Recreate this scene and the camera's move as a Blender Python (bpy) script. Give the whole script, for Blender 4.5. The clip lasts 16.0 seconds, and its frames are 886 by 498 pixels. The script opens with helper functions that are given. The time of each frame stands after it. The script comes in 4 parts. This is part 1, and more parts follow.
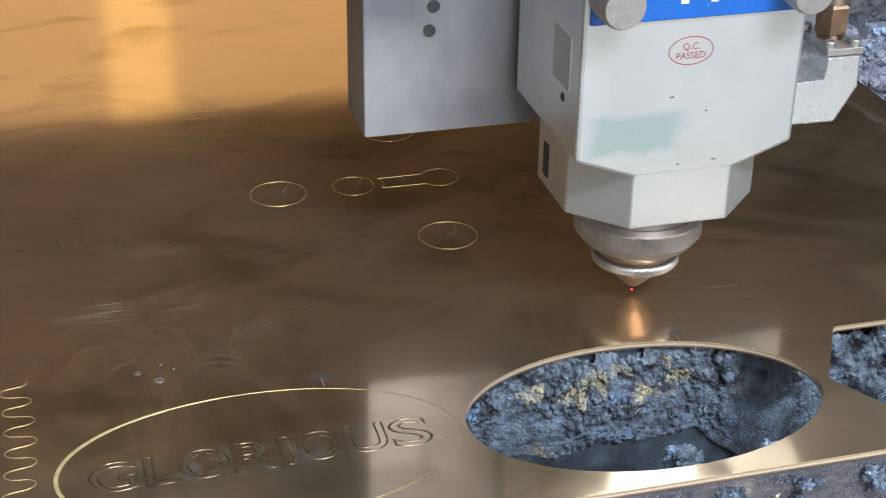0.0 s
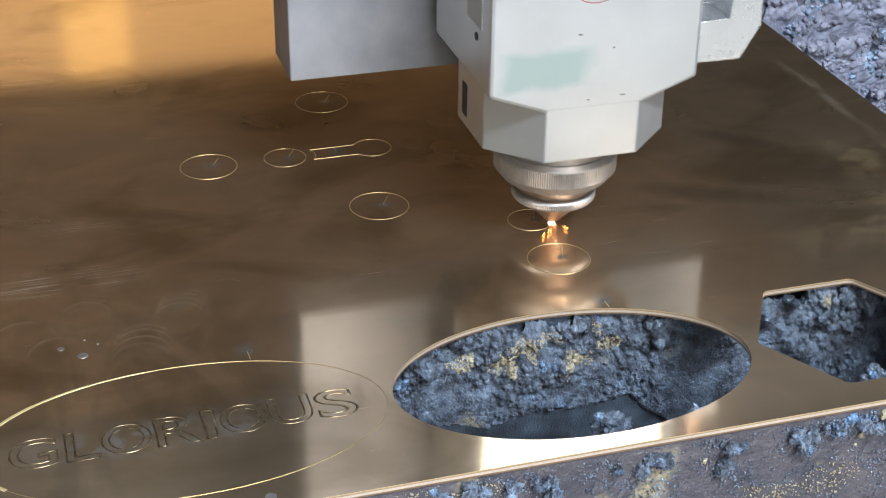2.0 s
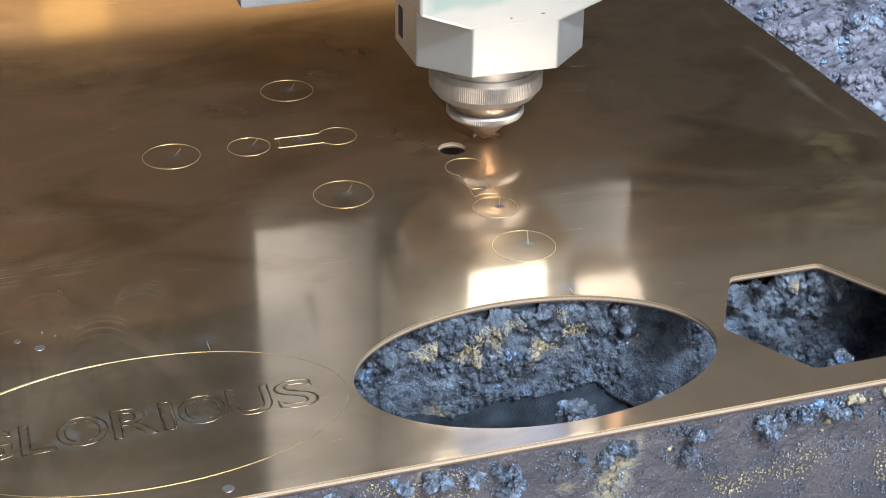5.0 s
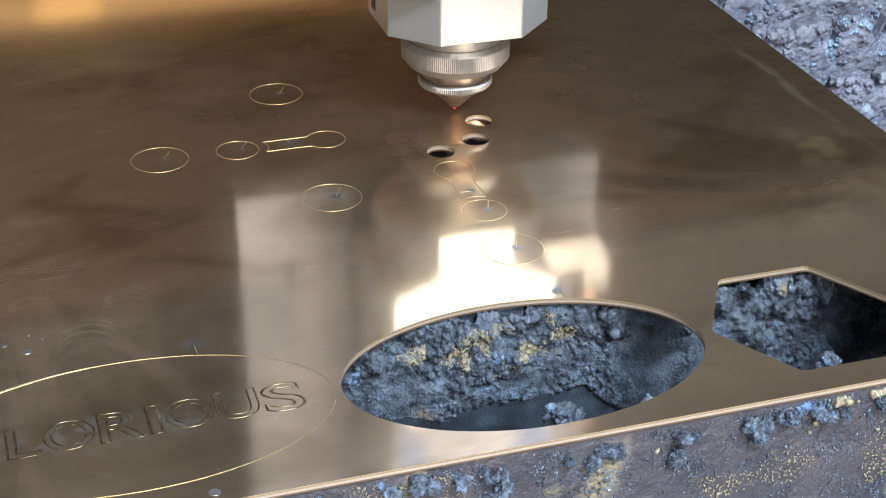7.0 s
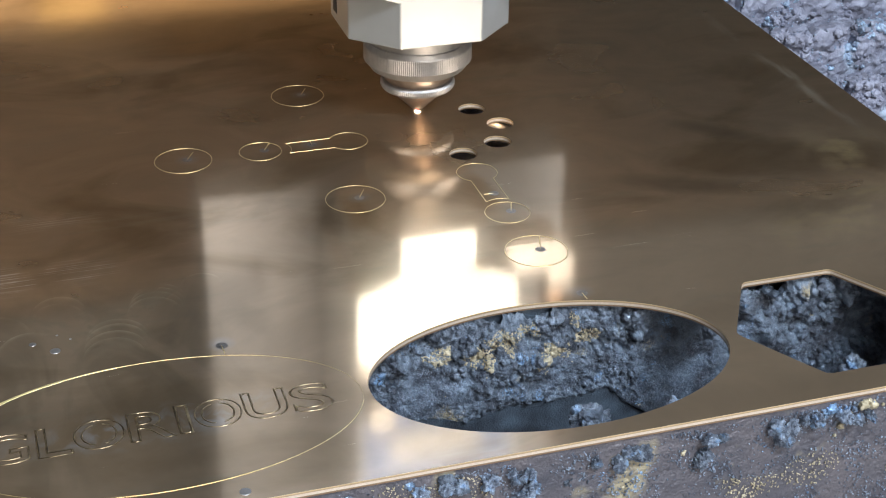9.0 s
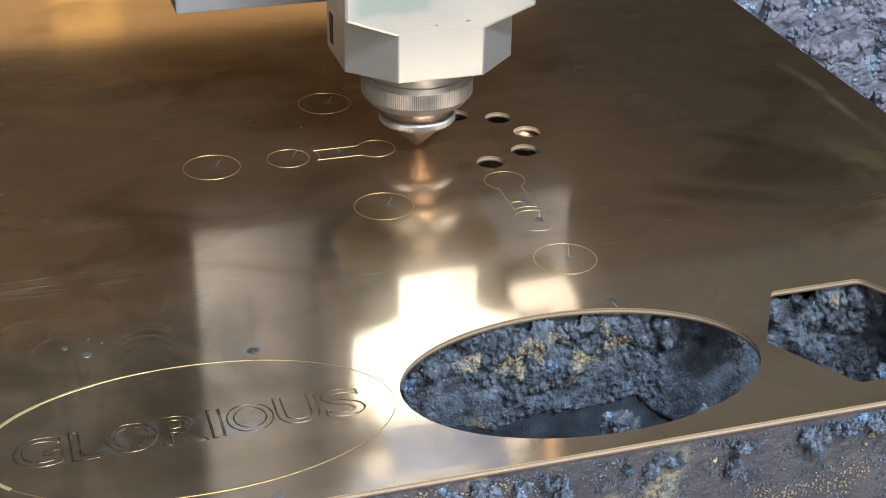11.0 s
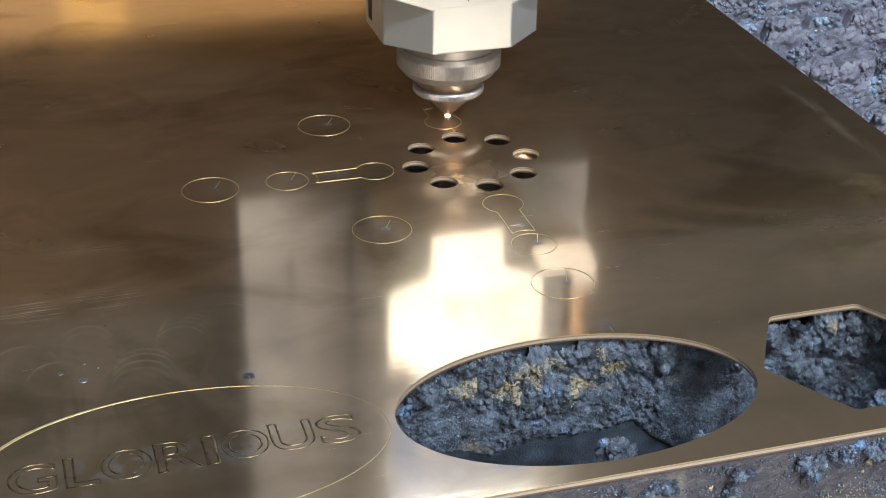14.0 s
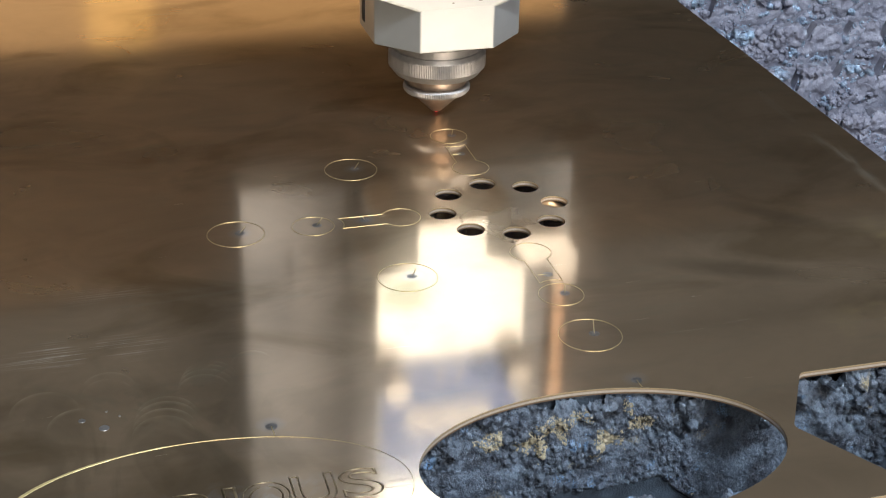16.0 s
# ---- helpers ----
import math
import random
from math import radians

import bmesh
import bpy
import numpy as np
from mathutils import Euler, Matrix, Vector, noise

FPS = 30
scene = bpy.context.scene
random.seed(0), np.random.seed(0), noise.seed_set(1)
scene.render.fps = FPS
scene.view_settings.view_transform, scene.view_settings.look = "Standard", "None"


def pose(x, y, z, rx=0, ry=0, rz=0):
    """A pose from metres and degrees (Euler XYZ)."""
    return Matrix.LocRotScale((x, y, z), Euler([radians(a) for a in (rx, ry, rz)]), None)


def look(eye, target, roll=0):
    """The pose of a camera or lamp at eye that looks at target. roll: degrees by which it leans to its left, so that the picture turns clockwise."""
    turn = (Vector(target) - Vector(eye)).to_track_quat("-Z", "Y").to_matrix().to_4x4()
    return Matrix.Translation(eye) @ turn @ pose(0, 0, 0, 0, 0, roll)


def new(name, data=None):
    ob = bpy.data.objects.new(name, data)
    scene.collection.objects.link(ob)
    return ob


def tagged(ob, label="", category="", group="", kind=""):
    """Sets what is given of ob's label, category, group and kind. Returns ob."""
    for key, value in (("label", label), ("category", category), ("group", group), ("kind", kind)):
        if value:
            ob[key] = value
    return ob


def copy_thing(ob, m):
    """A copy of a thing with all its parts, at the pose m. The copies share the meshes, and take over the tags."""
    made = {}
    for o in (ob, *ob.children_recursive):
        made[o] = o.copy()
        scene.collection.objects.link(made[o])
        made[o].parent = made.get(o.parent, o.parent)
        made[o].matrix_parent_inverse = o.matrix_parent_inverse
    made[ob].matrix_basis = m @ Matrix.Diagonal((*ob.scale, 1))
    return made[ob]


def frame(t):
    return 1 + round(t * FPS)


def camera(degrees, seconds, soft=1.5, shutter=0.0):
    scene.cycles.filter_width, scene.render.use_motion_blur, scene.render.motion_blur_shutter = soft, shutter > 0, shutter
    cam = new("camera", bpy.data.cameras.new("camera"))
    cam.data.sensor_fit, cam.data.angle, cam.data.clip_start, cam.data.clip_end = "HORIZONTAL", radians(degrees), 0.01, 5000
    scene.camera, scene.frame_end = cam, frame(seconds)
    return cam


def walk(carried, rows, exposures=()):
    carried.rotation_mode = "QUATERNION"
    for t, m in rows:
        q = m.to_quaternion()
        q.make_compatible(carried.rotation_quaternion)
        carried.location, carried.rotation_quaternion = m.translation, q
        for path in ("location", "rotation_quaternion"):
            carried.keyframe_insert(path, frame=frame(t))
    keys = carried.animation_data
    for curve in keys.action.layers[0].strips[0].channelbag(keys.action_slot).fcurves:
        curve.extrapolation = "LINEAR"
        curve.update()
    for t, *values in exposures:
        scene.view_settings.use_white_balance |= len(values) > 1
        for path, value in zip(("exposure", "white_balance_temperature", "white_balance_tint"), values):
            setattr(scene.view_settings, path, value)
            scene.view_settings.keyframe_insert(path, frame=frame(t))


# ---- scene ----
# ------------------------------------------------------------------ camera
cam = camera(32.0, 16.0, 1.0, 0.3)
ROWS = [
    (0.0, -0.1716, -0.3007, 0.2455, 61.75, -0.73, -15.06),
    (0.5, -0.1647, -0.3000, 0.2429, 61.46, -1.07, -16.16),
    (1.0, -0.1591, -0.3026, 0.2405, 61.40, -0.79, -16.72),
    (1.5, -0.1626, -0.3026, 0.2421, 61.06, -0.86, -16.70),
    (2.0, -0.1598, -0.3014, 0.2420, 60.88, -0.60, -16.58),
    (2.5, -0.1574, -0.2997, 0.2399, 60.92, -0.56, -16.92),
    (3.0, -0.1584, -0.2985, 0.2398, 60.80, -0.59, -17.13),
    (3.5, -0.1559, -0.2984, 0.2386, 60.64, -0.35, -17.12),
    (4.0, -0.1472, -0.3006, 0.2369, 60.69, -0.16, -17.31),
    (4.5, -0.1528, -0.3014, 0.2378, 60.71, -0.50, -17.40),
    (5.0, -0.1520, -0.2996, 0.2380, 60.63, -0.43, -17.27),
    (7.5, -0.1490, -0.3001, 0.2373, 60.79, -0.43, -17.54),
    (8.0, -0.1480, -0.2994, 0.2363, 60.63, -0.42, -17.56),
    (8.5, -0.1509, -0.2998, 0.2374, 60.64, -0.50, -17.51),
    (9.0, -0.1572, -0.2996, 0.2384, 60.85, -0.62, -17.30),
    (11.5, -0.1636, -0.2992, 0.2369, 61.33, -0.71, -16.77),
    (12.0, -0.1590, -0.2971, 0.2374, 61.17, -0.52, -16.71),
    (12.5, -0.1572, -0.2978, 0.2365, 61.18, -0.36, -16.79),
    (13.0, -0.1507, -0.2984, 0.2366, 61.37, -0.19, -16.75),
    (13.5, -0.1551, -0.2979, 0.2378, 61.76, -0.36, -16.65),
    (14.0, -0.1598, -0.2983, 0.2405, 61.76, -0.70, -16.51),
    (14.5, -0.1609, -0.2962, 0.2391, 61.70, -0.83, -16.58),
    (15.0, -0.1617, -0.2949, 0.2396, 61.62, -0.79, -16.40),
    (15.5, -0.1620, -0.2949, 0.2421, 62.21, -0.86, -15.96),
    (16.0, -0.1587, -0.2915, 0.2426, 62.98, -0.97, -15.36),
]
EXPOSURES = [(0.0, 0.14, 6600, 10), (3.0, 0.20, 6500, 10), (8.6, 0.16, 6500, 10), (9.2, 0.06, 6600, 10), (11.3, -0.16, 6700, 10), (12.7, -0.16, 6650, 10), (13.0, 0.05, 6650, 10), (13.4, -0.20, 6800, 10), (14.5, -0.24, 6800, 10), (16.0, -0.22, 6800, 10)]
walk(cam, [(t, pose(*r)) for t, *r in ROWS], EXPOSURES)

# ------------------------------------------------------------------ world and light
world = bpy.data.worlds.new("world")
scene.world = world
world.use_nodes = True
wn = world.node_tree.nodes
sky = wn.new("ShaderNodeTexSky")
sky.sky_type = "NISHITA"
sky.sun_disc = False
sky.sun_elevation = radians(38)
sky.sun_rotation = radians(150)
wn["Background"].inputs["Strength"].default_value = 0.04
world.node_tree.links.new(sky.outputs[0], wn["Background"].inputs["Color"])


def opening_light(name, at, to, wide, high, watts, colour):
    """An area lamp in an opening of the hall, for light from outside."""
    d = bpy.data.lights.new(name, "AREA")
    d.shape, d.size, d.size_y, d.energy, d.color = "RECTANGLE", wide, high, watts, colour
    ob = new(name, d)
    ob.matrix_world = look(at, to)
    return ob


# South openings are unseen; both lamps are added to light head and slag.
opening_light("door_daylight", (0.15, -2.96, 1.5), (0.15, 0.0, 1.1), 2.2, 3.4, 92, (1.0, 0.985, 0.96))
opening_light("added_high_light", (0.6, -2.95, 3.6), (0.0, 0.1, 0.0), 2.2, 0.5, 310, (0.74, 0.87, 1.0))
# Orange lamps added for the bright warm background that the brass mirrors.
opening_light("window_daylight", (-0.9, 4.46, 2.1), (-0.9, 0.0, 2.1), 5.0, 2.5, 25, (1.0, 0.56, 0.10))
opening_light("window_gap_daylight", (0.12, 4.43, 2.1), (0.12, 0.0, 2.1), 0.20, 2.5, 0.8, (1.0, 0.66, 0.18))

# ------------------------------------------------------------------ materials


def material(name, base, rough=0.5, metal=0.0, vary=0.25, scale=60.0, bump=0.0, bump_scale=400.0, second=None, rough_vary=0.1,
             stretch=(1, 1, 1), emit=0.0, transmission=0.0, per_object=0.0):
    m = bpy.data.materials.new(name)
    m.use_nodes = True
    t = m.node_tree
    n, l = t.nodes, t.links
    b = n["Principled BSDF"]
    b.inputs["Metallic"].default_value = metal
    b.inputs["Transmission Weight"].default_value = transmission
    co = n.new("ShaderNodeTexCoord")
    mp = n.new("ShaderNodeMapping")
    mp.inputs["Scale"].default_value = stretch
    l.new(co.outputs["Object"], mp.inputs[0])
    big = n.new("ShaderNodeTexNoise")
    big.inputs["Scale"].default_value, big.inputs["Detail"].default_value = scale, 6
    l.new(mp.outputs[0], big.inputs["Vector"])
    fine = n.new("ShaderNodeTexNoise")
    fine.inputs["Scale"].default_value, fine.inputs["Detail"].default_value = bump_scale, 4
    l.new(mp.outputs[0], fine.inputs["Vector"])
    ramp = n.new("ShaderNodeValToRGB")
    ramp.color_ramp.elements[0].position, ramp.color_ramp.elements[1].position = 0.35, 0.68
    dark = second or tuple(c * (1 - vary) for c in base)
    ramp.color_ramp.elements[0].color = (*dark, 1)
    ramp.color_ramp.elements[1].color = (*base, 1)
    l.new(big.outputs["Fac"], ramp.inputs[0])
    col = ramp.outputs[0]
    if per_object:
        info = n.new("ShaderNodeObjectInfo")
        hsv = n.new("ShaderNodeHueSaturation")
        rng = n.new("ShaderNodeMapRange")
        rng.inputs["To Min"].default_value, rng.inputs["To Max"].default_value = 1 - per_object, 1 + per_object
        l.new(info.outputs["Random"], rng.inputs["Value"])
        l.new(rng.outputs[0], hsv.inputs["Value"])
        l.new(col, hsv.inputs["Color"])
        col = hsv.outputs[0]
    l.new(col, b.inputs["Base Color"])
    r = n.new("ShaderNodeMapRange")
    r.inputs["To Min"].default_value, r.inputs["To Max"].default_value = max(0.02, rough - rough_vary), min(1, rough + rough_vary)
    l.new(fine.outputs["Fac"], r.inputs["Value"])
    l.new(r.outputs[0], b.inputs["Roughness"])
    if bump:
        bp = n.new("ShaderNodeBump")
        bp.inputs["Strength"].default_value, bp.inputs["Distance"].default_value = bump, 0.0006
        l.new(fine.outputs["Fac"], bp.inputs["Height"])
        l.new(bp.outputs[0], b.inputs["Normal"])
    if emit:
        b.inputs["Emission Color"].default_value = (*base, 1)
        b.inputs["Emission Strength"].default_value = emit
    return m


BRASS = (0.84, 0.64, 0.445)


def brass_material():
    """Rolled brass: a blurred mirror with brown tarnish in patches, wiped streaks, fine scratches along the sheet."""
    m = material("rolled_brass", BRASS, 0.16, 1.0, 0.0, 9.0, 0.0, 240.0)
    t = m.node_tree
    n, l = t.nodes, t.links
    b = n["Principled BSDF"]
    co = n.new("ShaderNodeTexCoord")

    def noise_at(scale, stretch, detail=5, distortion=0.0, turn=0.0):
        mp = n.new("ShaderNodeMapping")
        mp.inputs["Scale"].default_value = stretch
        mp.inputs["Rotation"].default_value = (0, 0, radians(turn))
        l.new(co.outputs["Object"], mp.inputs[0])
        q = n.new("ShaderNodeTexNoise")
        q.inputs["Scale"].default_value, q.inputs["Detail"].default_value = scale, detail
        q.inputs["Distortion"].default_value = distortion
        l.new(mp.outputs[0], q.inputs["Vector"])
        return q.outputs["Fac"]

    def ramp(value, lo, hi, a=(0, 0, 0), c=(1, 1, 1)):
        q = n.new("ShaderNodeValToRGB")
        q.color_ramp.elements[0].position, q.color_ramp.elements[1].position = lo, hi
        q.color_ramp.elements[0].color, q.color_ramp.elements[1].color = (*a, 1), (*c, 1)
        l.new(value, q.inputs[0])
        return q.outputs[0]

    def mix(fac, a, c):
        q = n.new("ShaderNodeMix")
        q.data_type = "RGBA"
        l.new(fac, q.inputs[0])
        for sock, v in ((q.inputs[6], a), (q.inputs[7], c)):
            if isinstance(v, tuple):
                sock.default_value = (*v, 1)
            else:
                l.new(v, sock)
        return q.outputs[2]

    stains = ramp(noise_at(14, (1, 1.6, 1), 7, 0.8), 0.52, 0.66)
    streaks = ramp(noise_at(30, (0.5, 6, 1), 4, 0.0, 12), 0.60, 0.72)
    scratches = ramp(noise_at(90, (0.35, 30, 1), 2, 0.0, 8), 0.765, 0.80)

    def patch(x, y, rx, ry, soft=0.35, turn=0.0):
        """A soft oval on the sheet, 1 in the middle."""
        mp = n.new("ShaderNodeMapping")
        mp.vector_type = "TEXTURE"
        mp.inputs["Location"].default_value = (x, y, 0)
        mp.inputs["Rotation"].default_value = (0, 0, radians(turn))
        mp.inputs["Scale"].default_value = (rx, ry, 1)
        l.new(co.outputs["Object"], mp.inputs[0])
        q = n.new("ShaderNodeVectorMath")
        q.operation = "LENGTH"
        l.new(mp.outputs[0], q.inputs[0])
        return ramp(q.outputs["Value"], 1 - soft, 1.0, (1, 1, 1), (0, 0, 0))

    def times(a, c, gain=1.0):
        q = n.new("ShaderNodeMath")
        q.operation = "MULTIPLY"
        l.new(a, q.inputs[0])
        if isinstance(c, float):
            q.inputs[1].default_value = c
        else:
            l.new(c, q.inputs[1])
        return q.outputs[0]

    def over(a, c):
        q = n.new("ShaderNodeMath")
        q.operation = "MAXIMUM"
        l.new(a, q.inputs[0])
        l.new(c, q.inputs[1])
        return q.outputs[0]

    colour = mix(stains, BRASS, (0.60, 0.44, 0.28))
    colour = mix(times(streaks, 0.5), colour, (0.74, 0.62, 0.44))
    colour = mix(scratches, colour, (0.95, 0.86, 0.66))
    # pale rub marks, heat stains, thumb-wide wipes
    rubbed = times(ramp(noise_at(120, (0.22, 12, 1), 3, 0.2, -3), 0.49, 0.62), ramp(noise_at(70, (1, 1, 1), 4), 0.42, 0.58))
    rubs = over(times(times(patch(-0.146, 0.160, 0.022, 0.007, 0.8), rubbed), 0.4), times(patch(-0.152, 0.125, 0.030, 0.011, 0.8), rubbed))
    heat = times(over(patch(0.112, 0.096, 0.050, 0.018, 0.9, 20), patch(0.134, 0.138, 0.022, 0.030, 0.9)), times(ramp(noise_at(45, (1, 1, 1), 8, 0.8), 0.42, 0.56), ramp(noise_at(160, (1, 1.5, 1), 6, 0.6), 0.30, 0.62)))
    arcs = times(over(patch(0.096, 0.165, 0.022, 0.007, 0.7, -42), patch(0.066, 0.128, 0.036, 0.008, 0.7, -24)), 0.75)
    swirl = ramp(noise_at(34, (1, 1, 1), 3, 3.0), 0.50, 0.62)
    swirls = times(over(over(patch(-0.134, 0.089, 0.016, 0.016, 0.5), patch(-0.120, 0.102, 0.012, 0.010, 0.5)), patch(-0.148, 0.100, 0.014, 0.012, 0.6)), swirl)
    band = times(patch(0.1475, 0.200, 0.0045, 0.095, 0.9, 2), ramp(noise_at(60, (3, 0.6, 1), 5, 0.5), 0.45, 0.65))
    colour = mix(times(band, 0.9), colour, (0.86, 0.77, 0.64))
    colour = mix(times(heat, 0.85), colour, (0.62, 0.48, 0.25))
    colour = mix(arcs, colour, (0.50, 0.38, 0.26))

    def ring(x, y, r, half):
        """The rim that a wiping thumb leaves, strongest on its far side."""
        mp = n.new("ShaderNodeMapping")
        mp.vector_type = "TEXTURE"
        mp.inputs["Location"].default_value, mp.inputs["Scale"].default_value = (x, y, 0), (r, r * 1.2, 1)
        l.new(co.outputs["Object"], mp.inputs[0])
        q = n.new("ShaderNodeVectorMath")
        q.operation = "LENGTH"
        l.new(mp.outputs[0], q.inputs[0])
        rim = times(ramp(q.outputs["Value"], 0.84, 0.985), ramp(q.outputs["Value"], 0.985, 1.02, (1, 1, 1), (0, 0, 0)))
        sep = n.new("ShaderNodeSeparateXYZ")
        l.new(mp.outputs[0], sep.inputs[0])
        return times(rim, ramp(sep.outputs[1], half, 0.8))

    rims = None
    for x, y, r in ((-0.1205, 0.0945, 0.0080), (-0.1196, 0.0972, 0.0082), (-0.1188, 0.0995, 0.0082), (-0.1180, 0.1018, 0.0080), (-0.1345, 0.0740, 0.0088), (-0.1338, 0.0775, 0.0090), (-0.1330, 0.0812, 0.0090), (-0.1325, 0.0840, 0.0088), (-0.1480, 0.0990, 0.0075), (-0.1474, 0.1025, 0.0078), (-0.1570, 0.0830, 0.0090), (-0.1660, 0.0930, 0.0100), (-0.1045, 0.1065, 0.0065)):
        q = ring(x, y, r, -0.3)
        rims = over(rims, q) if rims else q
    rims = times(rims, ramp(noise_at(50, (1, 1, 1), 5, 1.0), 0.36, 0.62))
    smears = ramp(noise_at(26, (1.4, 0.7, 1), 4, 1.5), 0.46, 0.62)
    colour = mix(times(times(patch(-0.150, 0.060, 0.085, 0.075, 0.7), smears), 0.45), colour, (0.38, 0.30, 0.20))
    colour = mix(times(swirls, 0.8), colour, (0.58, 0.46, 0.32))
    colour = mix(times(rims, 0.6), colour, (0.80, 0.69, 0.48))
    colour = mix(times(rubs, 0.8), colour, (0.86, 0.83, 0.76))
    # blue-grey breath of smoke round the letters and the pierce points
    breath = times(patch(-0.130, 0.0385, 0.052, 0.0105, 0.8, 1), ramp(noise_at(140, (1, 1, 1), 4, 0.8), 0.48, 0.64))
    for x, y in ((-0.1048, 0.0725), (-0.0949, 0.1945), (-0.0441, 0.1494), (-0.0439, 0.2394), (-0.0500, 0.1945), (0.0046, 0.0710)):
        breath = over(breath, times(patch(x, y, 0.0048, 0.0042, 0.95), 0.75))
    colour = mix(times(breath, 0.7), colour, (0.56, 0.60, 0.66))
    haze = n.new("ShaderNodeMath")
    haze.operation = "MULTIPLY_ADD"
    l.new(over(over(over(rubs, times(breath, 0.35)), times(heat, 0.5)), over(over(times(rims, 0.40), times(band, 0.3)), times(swirls, 0.2))), haze.inputs[0])
    haze.inputs[1].default_value, haze.inputs[2].default_value = -0.32, 0.942
    l.new(haze.outputs[0], b.inputs["Metallic"])
    l.new(colour, b.inputs["Base Color"])
    rough = n.new("ShaderNodeMath")
    rough.operation = "MULTIPLY_ADD"
    l.new(noise_at(18, (1, 3, 1), 6, 0.4), rough.inputs[0])
    rough.inputs[1].default_value, rough.inputs[2].default_value = 0.07, 0.058
    add = n.new("ShaderNodeMath")
    add.operation = "MULTIPLY_ADD"
    l.new(scratches, add.inputs[0])
    add.inputs[1].default_value = 0.3
    l.new(rough.outputs[0], add.inputs[2])
    l.new(add.outputs[0], b.inputs["Roughness"])
    bp = n.new("ShaderNodeBump")
    bp.inputs["Strength"].default_value, bp.inputs["Distance"].default_value = 0.05, 0.0004
    l.new(noise_at(60, (0.6, 8, 1), 5), bp.inputs["Height"])
    l.new(bp.outputs[0], b.inputs["Normal"])
    # a second, wider lobe: the fine matt grain of the rolled skin
    wide = n.new("ShaderNodeBsdfPrincipled")
    wide.inputs["Metallic"].default_value, wide.inputs["Roughness"].default_value = 1.0, 0.30
    l.new(colour, wide.inputs["Base Color"])
    both = n.new("ShaderNodeMixShader")
    l.new(ramp(noise_at(22, (1, 1.4, 1), 5, 0.6), 0.3, 0.7, (0.20, 0.20, 0.20), (0.34, 0.34, 0.34)), both.inputs[0])
    l.new(b.outputs[0], both.inputs[1])
    l.new(wide.outputs[0], both.inputs[2])
    l.new(both.outputs[0], n["Material Output"].inputs["Surface"])
    return m


M_BRASS = brass_material()
M_EDGE = material("cut_brass_edge", (0.97, 0.89, 0.82), 0.36, 0.55, 0.12, 1400, 0.15, 4000)


def edge_bands(m):
    """A laser-cut edge: a bright melted lip above, a pale middle, a dull burnt foot."""
    n, l = m.node_tree.nodes, m.node_tree.links
    b = n["Principled BSDF"]
    old = b.inputs["Base Color"].links[0].from_socket
    co = n.new("ShaderNodeTexCoord")
    sep = n.new("ShaderNodeSeparateXYZ")
    l.new(co.outputs["Object"], sep.inputs[0])
    rng = n.new("ShaderNodeMapRange")
    rng.inputs["From Min"].default_value, rng.inputs["From Max"].default_value = -0.002, 0.0
    l.new(sep.outputs[2], rng.inputs["Value"])
    r = n.new("ShaderNodeValToRGB")
    e = r.color_ramp.elements
    e[0].position, e[0].color = 0.0, (0.34, 0.24, 0.16, 1)
    e[1].position, e[1].color = 1.0, (0.95, 0.80, 0.55, 1)
    for at, c in ((0.22, (0.42, 0.30, 0.19, 1)), (0.32, (1.0, 0.92, 0.82, 1)), (0.62, (1.0, 0.90, 0.80, 1)), (0.72, (0.62, 0.46, 0.28, 1)), (0.86, (0.80, 0.62, 0.38, 1))):
        q = e.new(at)
        q.color = c
    l.new(rng.outputs[0], r.inputs[0])
    x = n.new("ShaderNodeMix")
    x.data_type, x.blend_type = "RGBA", "MULTIPLY"
    x.inputs[0].default_value = 1.0
    l.new(old, x.inputs[6])
    l.new(r.outputs[0], x.inputs[7])
    l.new(x.outputs[2], b.inputs["Base Color"])


edge_bands(M_EDGE)
M_LINE = material("bright_cut_line", (0.80, 0.66, 0.38), 0.45, 0.85, 0.3, 500)
M_SOOT = material("heat_tint", (0.30, 0.28, 0.27), 0.4, 0.9, 0.4, 700)
M_LETTER = material("cut_letter_edge", (0.62, 0.50, 0.32), 0.34, 0.95, 0.5, 420, second=(0.20, 0.15, 0.10))
M_SCRATCH = material("scratched_brass", (0.50, 0.43, 0.33), 0.5, 0.8, 0.6, 900)
# Paler than the other cut lines: the oval's highlight is in this colour.
M_WIDE = material("lit_wide_cut_line", (0.95, 0.77, 0.40), 0.45, 0.5, 0.2, 300)
M_GAS = material("bright_aluminium", (0.84, 0.85, 0.86), 0.26, 0.85, 0.08, 60, rough_vary=0.05)
M_STICKER = material("pale_sticker", (0.5, 0.52, 0.54), 0.5, 0.0, 0.1, 60)
M_WHITE = material("painted_white_metal", (0.74, 0.765, 0.78), 0.38, 0.80, 0.10, 45, 0.03, 700, rough_vary=0.06)


